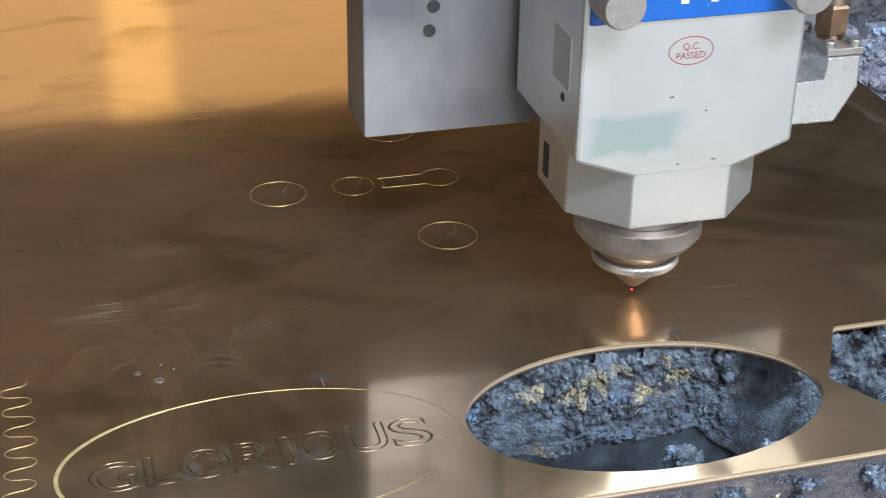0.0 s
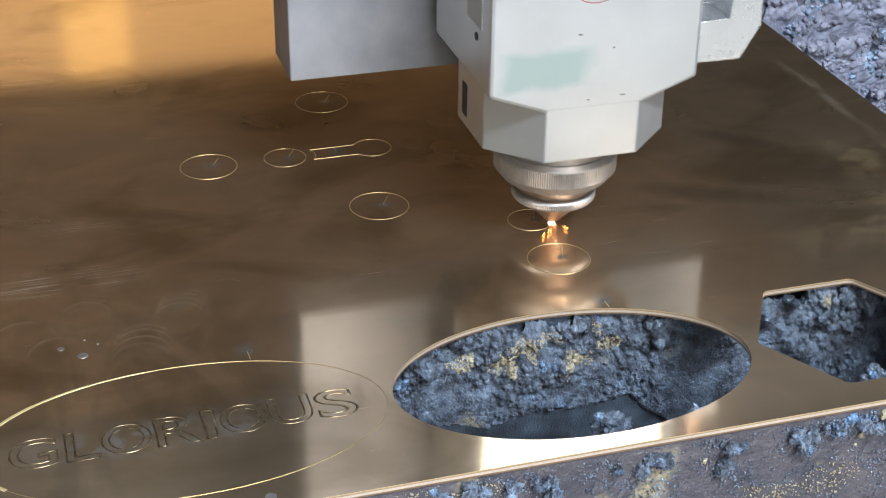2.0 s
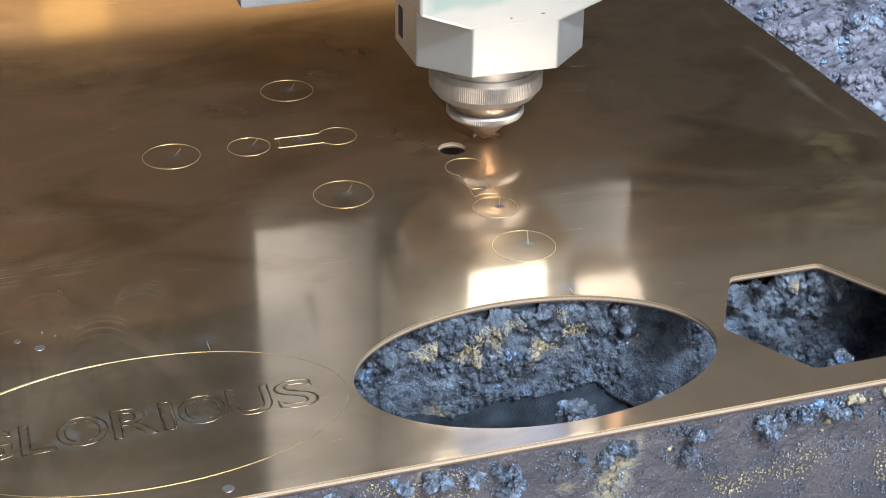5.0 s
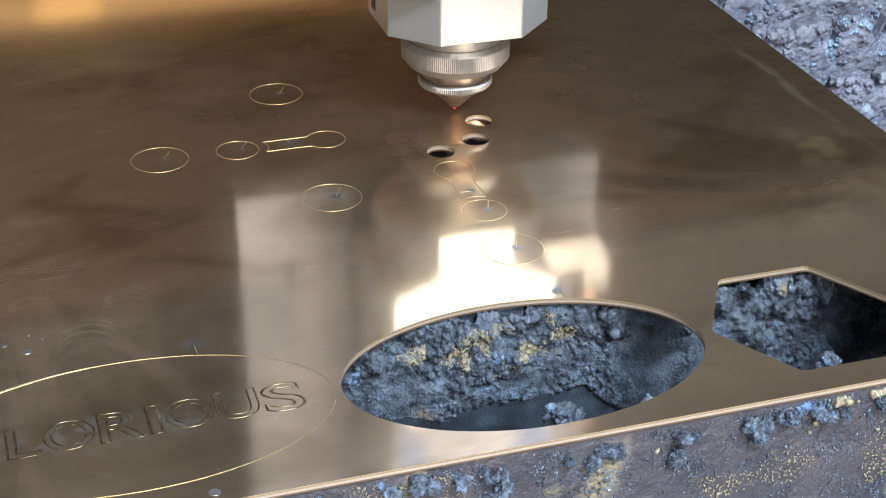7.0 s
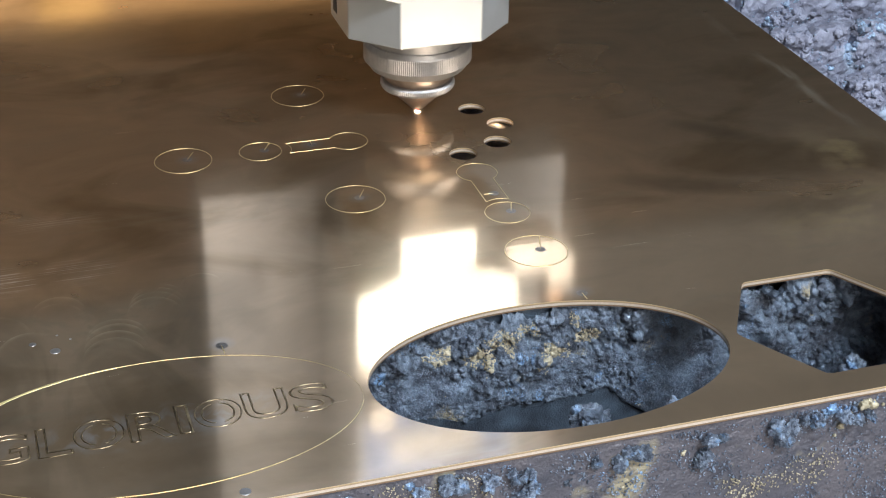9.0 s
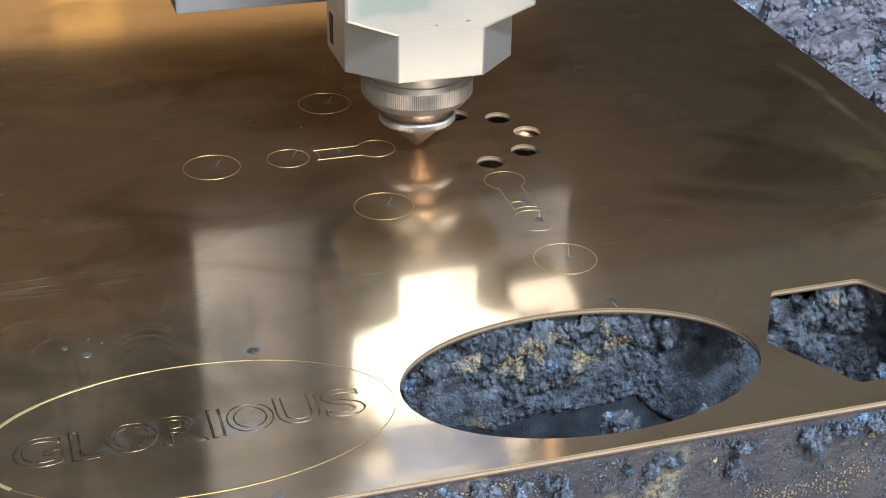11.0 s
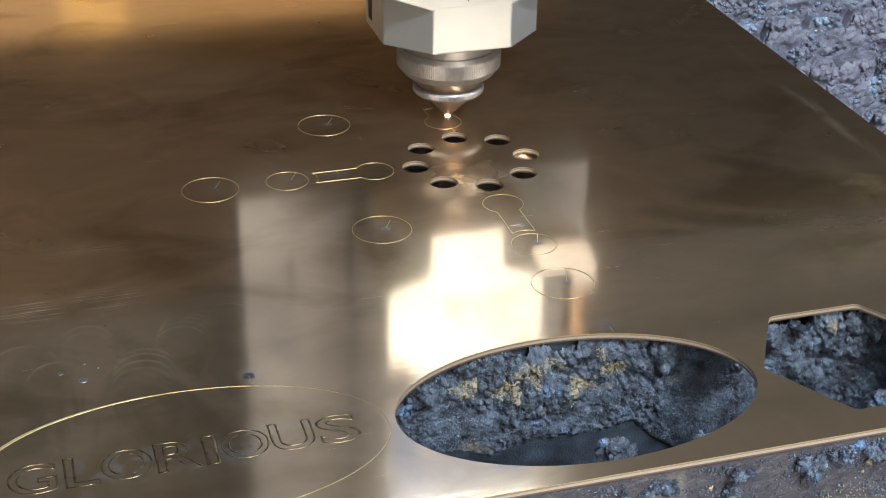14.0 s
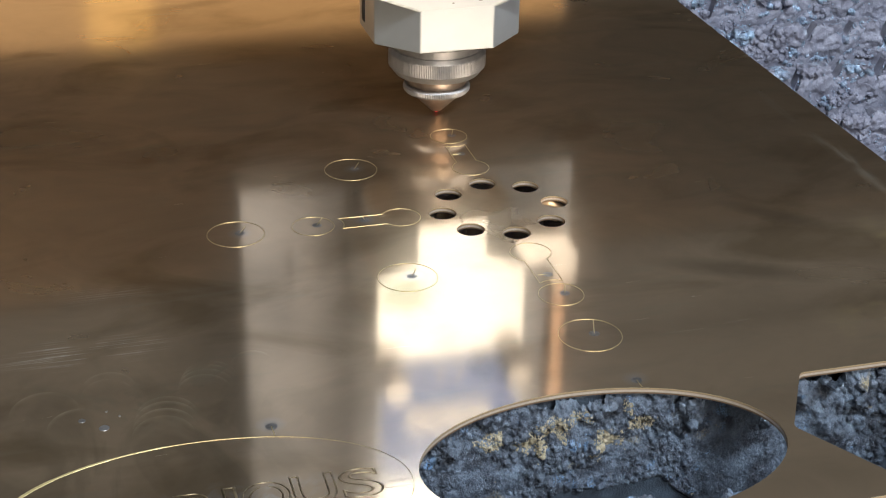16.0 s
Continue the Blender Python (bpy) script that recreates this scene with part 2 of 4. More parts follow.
def front_reflection(m):
    """A pale green reflection, painted low on the front of the housing with ragged edges."""
    n, l = m.node_tree.nodes, m.node_tree.links
    b = n["Principled BSDF"]
    old = b.inputs["Base Color"].links[0].from_socket
    co = n.new("ShaderNodeTexCoord")
    mp = n.new("ShaderNodeMapping")
    mp.vector_type = "TEXTURE"
    mp.inputs["Location"].default_value, mp.inputs["Scale"].default_value = (-0.0155, -0.030, 0.0668), (0.0165, 0.02, 0.0074)
    l.new(co.outputs["Object"], mp.inputs[0])
    sep = n.new("ShaderNodeSeparateXYZ")
    l.new(mp.outputs[0], sep.inputs[0])

    def op(kind, a, c):
        q = n.new("ShaderNodeMath")
        q.operation = kind
        for sock, v in zip(q.inputs, (a, c)):
            if isinstance(v, float):
                sock.default_value = v
            elif v is not None:
                l.new(v, sock)
        return q.outputs[0]

    far = op("MAXIMUM", op("ABSOLUTE", sep.outputs[0], None), op("ABSOLUTE", sep.outputs[2], None))
    q = n.new("ShaderNodeTexNoise")
    q.inputs["Scale"].default_value, q.inputs["Detail"].default_value = 70, 6
    l.new(co.outputs["Object"], q.inputs["Vector"])
    r = n.new("ShaderNodeMapRange")
    r.inputs["From Min"].default_value, r.inputs["From Max"].default_value = 1.35, 1.0
    l.new(op("ADD", far, op("MULTIPLY", q.outputs["Fac"], 0.8)), r.inputs["Value"])
    x = n.new("ShaderNodeMix")
    x.data_type = "RGBA"
    l.new(op("MULTIPLY", r.outputs[0], 0.75), x.inputs[0])
    l.new(old, x.inputs[6])
    x.inputs[7].default_value = (0.42, 0.58, 0.57, 1)
    l.new(x.outputs[2], b.inputs["Base Color"])


front_reflection(M_WHITE)
M_PLATE = material("anodised_grey_plate", (0.30, 0.31, 0.345), 0.55, 0.3, 0.3, 22, 0.08, 600, second=(0.13, 0.14, 0.165))
M_STEEL = material("worn_steel", (0.51, 0.49, 0.485), 0.47, 0.9, 0.2, 260, rough_vary=0.06)
M_COPPER = material("heated_copper", (0.52, 0.41, 0.34), 0.45, 1.0, 0.35, 180)
M_BLUE = material("blue_label_print", (0.01, 0.13, 0.55), 0.25, 0.0, 0.2, 30)
M_LABELMARK = material("white_label_print", (0.8, 0.82, 0.85), 0.35, 0.0, 0.1, 60)
M_RED = material("red_stamp_ink", (0.42, 0.07, 0.09), 0.6, 0.0, 0.4, 900)
M_FITTING = material("brown_brass_fitting", (0.42, 0.27, 0.18), 0.36, 1.0, 0.4, 200)
M_DARK = material("dark_bore", (0.03, 0.03, 0.035), 0.6, 0.0, 0.3, 100)
M_BEAM = material("gantry_paint", (0.27, 0.215, 0.16), 0.6, 0.0, 0.3, 6, 0.1, 300)
M_SLAT = material("scaled_steel_slat", (0.165, 0.15, 0.165), 0.42, 0.3, 0.5, 60, 0.7, 1500, second=(0.10, 0.10, 0.122))
M_SLAG = material("blue_grey_slag", (0.34, 0.41, 0.52), 0.30, 0.5, 0.5, 260, 1.0, 2200, second=(0.09, 0.105, 0.14), per_object=0.3)
# Blue steel, with the shade of the cavity under the sheet darkened in.
M_BLUED = material("blued_steel_slat", (0.11, 0.145, 0.19), 0.38, 0.3, 0.5, 120, 0.8, 1800, second=(0.04, 0.048, 0.062))
M_ROCK = material("pale_slag_crust", (0.34, 0.355, 0.45), 0.5, 0.1, 0.5, 150, 1.0, 1200, second=(0.20, 0.205, 0.27))
M_CRUST = material("grainy_crust", (0.27, 0.34, 0.44), 0.30, 0.45, 0.5, 130, 1.0, 2600, second=(0.085, 0.095, 0.12))
# Pale blue puts the sky's highlights on the far slag into the colour.
M_SKYBLUE = material("sky_lit_slag", (0.40, 0.56, 0.76), 0.3, 0.3, 0.5, 200, 0.8, 1500, second=(0.26, 0.30, 0.40))
M_DUST = material("brass_dust_slag", (0.60, 0.53, 0.39), 0.40, 0.25, 0.4, 300, 0.6, 1200, second=(0.36, 0.31, 0.21))
M_FLOOR = material("hall_concrete", (0.52, 0.51, 0.49), 0.8, 0.0, 0.3, 3, 0.2, 60)
M_WALL = material("hall_wall_paint", (0.078, 0.065, 0.053), 0.8, 0.0, 0.15, 2)


def tint_patches(m, scale, lo, hi, tint):
    """Tints slag in patches: tan brass dust, and painted blue sky highlights."""
    n, l = m.node_tree.nodes, m.node_tree.links
    b = n["Principled BSDF"]
    old = b.inputs["Base Color"].links[0].from_socket
    co = n.new("ShaderNodeTexCoord")
    q = n.new("ShaderNodeTexNoise")
    q.inputs["Scale"].default_value, q.inputs["Detail"].default_value = scale, 7
    l.new(co.outputs["Object"], q.inputs["Vector"])
    r = n.new("ShaderNodeMapRange")
    r.inputs["From Min"].default_value, r.inputs["From Max"].default_value = lo, hi
    l.new(q.outputs["Fac"], r.inputs["Value"])
    x = n.new("ShaderNodeMix")
    x.data_type = "RGBA"
    l.new(r.outputs[0], x.inputs[0])
    l.new(old, x.inputs[6])
    x.inputs[7].default_value = (*tint, 1)
    l.new(x.outputs[2], b.inputs["Base Color"])


tint_patches(M_CRUST, 90, 0.62, 0.72, (0.48, 0.40, 0.26))
tint_patches(M_SLAG, 110, 0.60, 0.70, (0.30, 0.50, 0.80))
tint_patches(M_SLAT, 40, 0.60, 0.68, (0.42, 0.37, 0.26))
tint_patches(M_ROCK, 60, 0.60, 0.70, (0.40, 0.48, 0.60))
M_SPARK = material("cutting_light", (0.85, 0.93, 1.0), 0.5, 0.0, 0.0, emit=9)
M_DOT = material("pilot_light", (1.0, 0.08, 0.10), 0.5, 0.0, 0.0, emit=1.2)

# ------------------------------------------------------------------ mesh helpers


def finish(name, bm, mat, smooth=False):
    me = bpy.data.meshes.new(name)
    bmesh.ops.recalc_face_normals(bm, faces=bm.faces)
    bm.to_mesh(me)
    bm.free()
    me.materials.append(mat)
    if smooth:
        for f in me.polygons:
            f.use_smooth = True
        me.set_sharp_from_angle(angle=radians(32))
    return me


def part(name, bm, mat, parent=None, label="", smooth=False, at=None):
    ob = new(name, finish(name, bm, mat, smooth))
    if parent:
        ob.parent = parent
    if at is not None:
        ob.matrix_basis = at
    if label:
        ob["label"] = label
    return ob


def box(x0, x1, y0, y1, z0, z1, bevel=0.0, bm=None):
    bm = bm or bmesh.new()
    r = bmesh.ops.create_cube(bm, size=1, matrix=Matrix.Translation(((x0 + x1) / 2, (y0 + y1) / 2, (z0 + z1) / 2)) @ Matrix.Diagonal((x1 - x0, y1 - y0, z1 - z0, 1)))
    if bevel:
        edges = {e for v in r["verts"] for e in v.link_edges}
        bmesh.ops.bevel(bm, geom=list(edges), offset=bevel, segments=2, affect="EDGES", profile=0.5)
    return bm


def prism(points, z0, z1, bevel=0.0, bm=None):
    """A polygon in plan, from z0 to z1."""
    bm = bm or bmesh.new()
    low = [bm.verts.new((x, y, z0)) for x, y in points]
    top = [bm.verts.new((x, y, z1)) for x, y in points]
    fs = [bm.faces.new(low[::-1]), bm.faces.new(top)]
    k = len(points)
    for i in range(k):
        fs.append(bm.faces.new((low[i], low[(i + 1) % k], top[(i + 1) % k], top[i])))
    if bevel:
        bmesh.ops.bevel(bm, geom=list({e for f in fs for e in f.edges}), offset=bevel, segments=2, affect="EDGES", profile=0.5)
    return bm


def profile_y(points, y0, y1, bevel=0.0):
    """A polygon in x and z, from y0 to y1."""
    bm = prism([(x, z) for x, z in points], -y1, -y0, bevel)
    bmesh.ops.transform(bm, matrix=Matrix.Rotation(radians(90), 4, "X"), verts=bm.verts)
    return bm


def lathe(rz, steps=64, bm=None, at=(0, 0, 0), knurl=None):
    """Turned body from (radius, z) pairs. knurl: the indices between which the radius is toothed."""
    bm = bm or bmesh.new()
    rings = []
    for j, (r, z) in enumerate(rz):
        ring = []
        for i in range(steps):
            a = 2 * math.pi * i / steps
            q = r - (knurl[2] if knurl and knurl[0] <= j <= knurl[1] and i % 2 else 0)
            ring.append(bm.verts.new((at[0] + q * math.cos(a), at[1] + q * math.sin(a), at[2] + z)))
        rings.append(ring)
    for a, b in zip(rings, rings[1:]):
        for i in range(steps):
            bm.faces.new((a[i], a[(i + 1) % steps], b[(i + 1) % steps], b[i]))
    bm.faces.new(rings[0][::-1])
    bm.faces.new(rings[-1])
    return bm


def strip(points, width=0.0004, z0=-0.0002, z1=0.00012, closed=False):
    """A thin raised bead along a line in plan."""
    bm = bmesh.new()
    n = len(points)
    rows = []
    for i, (x, y) in enumerate(points):
        a = points[(i - 1) % n] if closed or i else points[i]
        b = points[(i + 1) % n] if closed or i < n - 1 else points[i]
        d = Vector((b[0] - a[0], b[1] - a[1]))
        d = d.normalized() if d.length else Vector((1, 0))
        o = Vector((-d.y, d.x)) * width / 2
        rows.append([bm.verts.new((x + o.x, y + o.y, z0)), bm.verts.new((x + o.x * 0.5, y + o.y * 0.5, z1)),
                     bm.verts.new((x - o.x * 0.5, y - o.y * 0.5, z1)), bm.verts.new((x - o.x, y - o.y, z0))])
    for i in range(n if closed else n - 1):
        a, b = rows[i], rows[(i + 1) % n]
        for k in range(3):
            bm.faces.new((a[k], b[k], b[k + 1], a[k + 1]))
    return bm


def arc(cx, cy, r, a0, a1, steps=24, ry=None):
    return [(cx + r * math.cos(radians(a0 + (a1 - a0) * i / steps)), cy + (ry or r) * math.sin(radians(a0 + (a1 - a0) * i / steps))) for i in range(steps + 1)]


# ------------------------------------------------------------------ hall


# Unseen hall added to close the place; dark walls keep side faces dim.
def hall():
    def wall(name, boxes, mat, label):
        bm = bmesh.new()
        for b in boxes:
            box(*b, bm=bm)
        tagged(part(name, bm, mat), label, "structure", kind="structure")
    wall("floor", [(-5, 5, -3.2, 4.8, -1.0, -0.8)], M_FLOOR, "grey concrete workshop floor")
    wall("ceiling", [(-5, 5, -3.2, 4.8, 4.0, 4.2)], M_WALL, "plain painted workshop ceiling")
    wall("wall_east", [(5, 5.2, -3.2, 4.8, -0.8, 4.0)], M_WALL, "plain painted workshop wall")
    wall("wall_west", [(-5.2, -5, -3.2, 4.8, -0.8, 4.0)], M_WALL, "plain painted workshop wall")
    # Unseen wall, added with openings where the two south lamps stand.
    wall("wall_south", [(-5, -0.95, -3.2, -3, -0.8, 4.0), (-0.95, -0.52, -3.2, -3, 3.2, 4.0), (-0.52, 1.72, -3.2, -3, 3.87, 4.0), (-0.52, 1.25, -3.2, -3, 3.2, 3.33),
                        (1.25, 1.72, -3.2, -3, -0.8, 3.33), (1.72, 5, -3.2, -3, -0.8, 4.0)], M_WALL, "added workshop wall with unseen openings for the front and high lamps")
    wall("wall_north", [(-5, 5, 4.5, 4.7, -0.8, 0.82), (-5, 5, 4.5, 4.7, 3.4, 4.0), (-5, -3.5, 4.5, 4.7, 0.82, 3.4), (1.7, 5, 4.5, 4.7, 0.82, 3.4)], M_WALL, "workshop wall with a long high window")


hall()

# ------------------------------------------------------------------ brass sheet
T = 0.002
EAST, NORTH, WEST = 0.161, 1.25, -0.75
ELL = (-0.0174, 0.0372, 0.0528, 0.0313)
HEX = (0.0692, 0.0360, 0.0302)
OCT = (0.0, 0.1936, 0.0213)
HOLES = [(OCT[0] + OCT[2] * math.cos(radians(135 - 45 * k)), OCT[1] + OCT[2] * math.sin(radians(135 - 45 * k))) for k in range(8)]
HOLE_R = 0.005


def hexagon(cx, cy, r, fillet=0.003):
    pts = []
    for k in range(6):
        a = radians(60 * k)
        v = Vector((cx + r * math.cos(a), cy + r * math.sin(a)))
        inward = Vector((cx, cy)) - v
        c = v + inward.normalized() * fillet / math.cos(radians(30))
        pts += arc(c.x, c.y, fillet, 60 * k - 30, 60 * k + 30, 5)
    return pts


def sheet_mesh():
    bm = bmesh.new()
    loops = [[(WEST, 0), (EAST, 0), (EAST, NORTH), (WEST, NORTH)], arc(*ELL[:3], 0, 360, 96, ELL[3])[:-1], hexagon(*HEX)]
    loops += [arc(x, y, HOLE_R, 0, 360, 32)[:-1] for x, y in HOLES]
    edges = []
    for pts in loops:
        vs = [bm.verts.new((x, y, 0)) for x, y in pts]
        edges += [bm.edges.new((vs[i], vs[(i + 1) % len(vs)])) for i in range(len(vs))]
    bmesh.ops.triangle_fill(bm, use_beauty=True, use_dissolve=False, edges=edges)
    dead = []
    for f in bm.faces:
        c = f.calc_center_median()
        inside = ((c.x - ELL[0]) / ELL[2]) ** 2 + ((c.y - ELL[1]) / ELL[3]) ** 2 < 0.995
        inside |= (c.x - HEX[0]) ** 2 + (c.y - HEX[1]) ** 2 < (HEX[2] * 0.9) ** 2 and all(v.co.x > 0.035 and v.co.y > 0.005 and v.co.x < 0.105 for v in f.verts) and all((v.co.x - HEX[0]) ** 2 + (v.co.y - HEX[1]) ** 2 < (HEX[2] * 1.01) ** 2 for v in f.verts)
        inside |= any((c.x - x) ** 2 + (c.y - y) ** 2 < (HOLE_R * 0.99) ** 2 and all((v.co.x - x) ** 2 + (v.co.y - y) ** 2 < (HOLE_R * 1.02) ** 2 for v in f.verts) for x, y in HOLES)
        if inside:
            dead.append(f)
    bmesh.ops.delete(bm, geom=dead, context="FACES_ONLY")
    for f in bm.faces:
        if f.normal.z < 0:
            f.normal_flip()
    top = list(bm.faces)
    r = bmesh.ops.extrude_face_region(bm, geom=top)
    low = [v for v in r["geom"] if isinstance(v, bmesh.types.BMVert)]
    bmesh.ops.translate(bm, verts=low, vec=(0, 0, -T))
    bm.normal_update()
    for f in bm.faces:
        f.material_index = 1 if abs(f.normal.z) < 0.5 else 0
    return bm


sheet = part("brass_sheet", sheet_mesh(), M_BRASS)
sheet.data.materials.append(M_EDGE)
tagged(sheet, "tarnished mirror-like brass sheet with laser-cut openings on slats", "metal sheet")
EMBER = []          # pieces of fresh cut line and the times at which they come up


def line(points, closed=False, width=0.00034, born=None, mat=None, name="cut_line"):
    ob = part(name, strip(points, width, closed=closed), mat or M_LINE, sheet)
    if born is not None:
        EMBER.append((ob, born))
    return ob


def pierce(x, y, dx, dy, born=None):
    """A burnt pierce point with its lead-in cut."""
    ob = part("pierce_mark", lathe([(0.0019, -0.0001), (0.0017, 0.00002), (0.0009, 0.00003), (0.0007, 0.0001), (0.0004, 0.00006)], 24, at=(x, y, 0)), M_SOOT, sheet, "dark burnt pierce point")
    if born is not None:
        EMBER.append((ob, born))
    line([(x, y), (x + dx, y + dy)], width=0.0005, born=born, name="lead_in")


def key_figure(cx, cy, turn, start=None, end=None):
    """A bar with a round end, cut in outline; turn: the way from the round end to the open end."""
    ca, sa = math.cos(radians(turn)), math.sin(radians(turn))
    def put(pts):
        return [(cx + u * ca - v * sa, cy + u * sa + v * ca) for u, v in pts]
    runs = [put(arc(-0.0, 0, 0.0071, 35, 180, 16)), put(arc(-0.0, 0, 0.0071, 180, 325, 16)),
            put([(0.0058, 0.004), (0.014, 0.004)]), put([(0.014, 0.004), (0.0222, 0.004)]),
            put([(0.0222, 0.004), (0.0212, 0.002), (0.0209, 0), (0.0212, -0.002), (0.0222, -0.004)]),
            put([(0.0222, -0.004), (0.014, -0.004)]), put([(0.014, -0.004), (0.0058, -0.004)])]
    return runs


# finished outlines
for cx, cy, r in ((-0.0454, 0.2389, 0.0100), (-0.0964, 0.1940, 0.0100), (-0.0689, 0.1940, 0.0075), (-0.0456, 0.1489, 0.0100)):
    line(arc(cx, cy, r, 0, 360, 64)[:-1], True)
    pierce(cx + 0.0015, cy + 0.0005, 0.0028, 0.0052)
for run in key_figure(-0.0368, 0.1940, 180):
    line(run)
pierce(-0.0500, 0.1945, 0.0, 0.0034)
# Wide pale arcs paint the line's highlight; thin arcs let it fade.
for a0, a1, wide in ((-150, -95, 0.00010), (-95, -70, 0.00022), (-70, -10, 0.00042), (-10, 70, 0.00010), (70, 98, 0.0004), (98, 115, 0.0008), (115, 135, 0.0013), (135, 210, 0.0017)):
    line(arc(-0.1268, 0.0391, 0.0546, a0, a1, 40, 0.0296), width=wide, mat=M_WIDE if wide > 0.0006 else None)
pierce(-0.1048, 0.0715, 0.0002, -0.0046)
pierce(0.0046, 0.0700, 0.0002, -0.0040)
# wavy cut near the west end
line([(-0.1897 + 0.0042 * math.cos(k * 0.155) - 0.003 * ((k / 4 - 30) / 40) ** 2, 0.090 - k * 0.000245 - 0.0005 * math.sin(k * 0.31)) for k in range(360)], width=0.0004)

# fresh outlines: arcs come up one after the other behind the cutting point


def fresh_circle(cx, cy, r, t0, t1, a0, pieces=6):
    for k in range(pieces):
        s = 360 / pieces
        line(arc(cx, cy, r, a0 + k * s, a0 + (k + 1) * s, 12), born=t0 + (t1 - t0) * (k + 1) / pieces)


fresh_circle(0.0004, 0.0984, 0.0100, 0.30, 0.92, 62)
pierce(0.0020, 0.0990, 0.0026, 0.0080, 0.30)
fresh_circle(0.0003, 0.1256, 0.0075, 1.62, 2.08, 62)
pierce(0.0018, 0.1262, 0.0020, 0.0056, 1.62)
for run, t in zip(key_figure(0.0, 0.1568, -90), (3.28, 3.45, 3.15, 3.10, 3.02, 3.60, 3.55)):
    line(run, born=t)
pierce(0.0005, 0.1400, -0.0034, 0.0002, 2.75)
for run, t in zip(key_figure(0.0, 0.2304, 90), (13.65, 13.85, 13.52, 14.35, 14.28, 14.12, 14.02)):
    line(run, born=t)
pierce(0.0, 0.2440, -0.0034, 0.0, 13.45)
fresh_circle(0.0, 0.2623, 0.0074, 15.08, 15.55, 62)
pierce(0.0015, 0.2629, 0.0020, 0.0056, 15.05)

# outlined letters


def letters():
    """Wide outlined capitals with narrow bridges left standing in the round ones."""
    for ch, x0, x1, y0 in (("G", -0.1731, -0.1605, 0.0316), ("L", -0.1588, -0.1498, 0.0318), ("O", -0.1495, -0.1361, 0.0318), ("R", -0.1354, -0.1232, 0.0321),
                           ("I", -0.1227, -0.1189, 0.0323), ("O", -0.1180, -0.1051, 0.0326), ("U", -0.1046, -0.0928, 0.0330), ("S", -0.0918, -0.0805, 0.0328)):
        cu = bpy.data.curves.new("letter", "FONT")
        cu.body, cu.size, cu.fill_mode, cu.bevel_depth, cu.bevel_resolution = ch, 1.0, "NONE", 0.0145, 0
        cu.resolution_u, cu.offset = 6, 0.006
        tmp = bpy.data.objects.new("tmp", cu)
        scene.collection.objects.link(tmp)
        me = bpy.data.meshes.new_from_object(tmp.evaluated_get(bpy.context.evaluated_depsgraph_get()))
        bpy.data.objects.remove(tmp)
        xs, ys = [v.co.x for v in me.vertices], [v.co.y for v in me.vertices]
        fx, fy = (x1 - x0) / (max(xs) - min(xs)), 0.0132 / (max(ys) - min(ys))
        lx, ly = min(xs), min(ys)
        for v in me.vertices:
            v.co = ((v.co.x - lx) * fx, (v.co.y - ly) * fy, v.co.z * 0.011)
        if ch == "O":
            bm = bmesh.new()
            bm.from_mesh(me)
            mid = (x1 - x0) / 2
            bmesh.ops.delete(bm, geom=[f for f in bm.faces if abs(f.calc_center_median().x - mid) < 0.0007], context="FACES")
            bm.to_mesh(me)
            bm.free()
        me.materials.clear()
        me.materials.append(M_LETTER)
        ob = new("letter", me)
        ob.parent = sheet
        ob.matrix_basis = pose(x0, y0, 0.0)
        ob["label"] = "outlined letter %s cut in brass" % ch


letters()
# small drops of spatter and knife-thin scratches
for x, y, r in ((-0.1502, 0.0818, 0.0016), (-0.1560, 0.0870, 0.0011), (-0.1490, 0.0900, 0.0004), (-0.1455, 0.0870, 0.0004), (-0.1110, 0.0040, 0.0016)):
    part("spatter_drop", lathe([(r, -0.0001), (r * 0.9, 0.00012), (r * 0.4, 0.0002)], 14, at=(x, y, 0)), M_STEEL, sheet, "dried pale spatter drop", True)
for x, y, dx, dy in ((0.0235, 0.0938, 0.0130, 0.0), (0.0455, 0.0955, 0.0085, 0.0005), (0.0500, 0.0972, 0.0020, -0.0040), (0.0590, 0.1010, 0.0025, 0.0001), (0.0790, 0.1980, 0.0040, 0.0002), (0.038, 0.1080, 0.0016, 0.0)):
    part("scratch", strip([(x, y), (x + dx * 0.5, y + dy * 0.5 + 0.0001), (x + dx, y + dy)], 0.00008, -0.00002, 0.000015), M_SCRATCH, sheet)

# ------------------------------------------------------------------ slugs that fall out of the round holes
FALL = {0: 10.3, 1: 9.35, 2: 8.08, 3: 6.75, 4: 5.85, 5: 4.76, 6: 12.68, 7: 11.68}
SLUGS = []


def slug():
    ob = part("cut_out_disc", lathe([(0.004985, -T), (0.00499, -T * 0.5), (0.00499, -0.00001), (0.00499, 0.0)], 32), M_BRASS)
    tagged(ob, "small round brass disc cut free from the sheet", "disc", "discs cut from the sheet")
    return ob


first = slug()
for k, (x, y) in enumerate(HOLES):
    ob = first if k == 0 else copy_thing(first, Matrix.Identity(4))
    SLUGS.append((ob, k, x, y))

# ------------------------------------------------------------------ slats and slag under the sheet


def knobs(p):
    """Round grains, packed: 1 on a grain's top, 0 between."""
    d = noise.voronoi(p)[0][0]
    return max(0.0, 1 - d * d * 2.2)


def boss(p, reach=0.62):
    """Domes of uneven height on scattered places, with black gaps between."""
    d, pts = noise.voronoi(p)
    c = pts[0]
    h = (math.sin(c.x * 12.9 + c.y * 78.2 + c.z * 37.7) * 437.585) % 1.0
    return (0.25 + 0.75 * h) * math.sqrt(max(0.0, 1 - (d[0] / reach) ** 2))


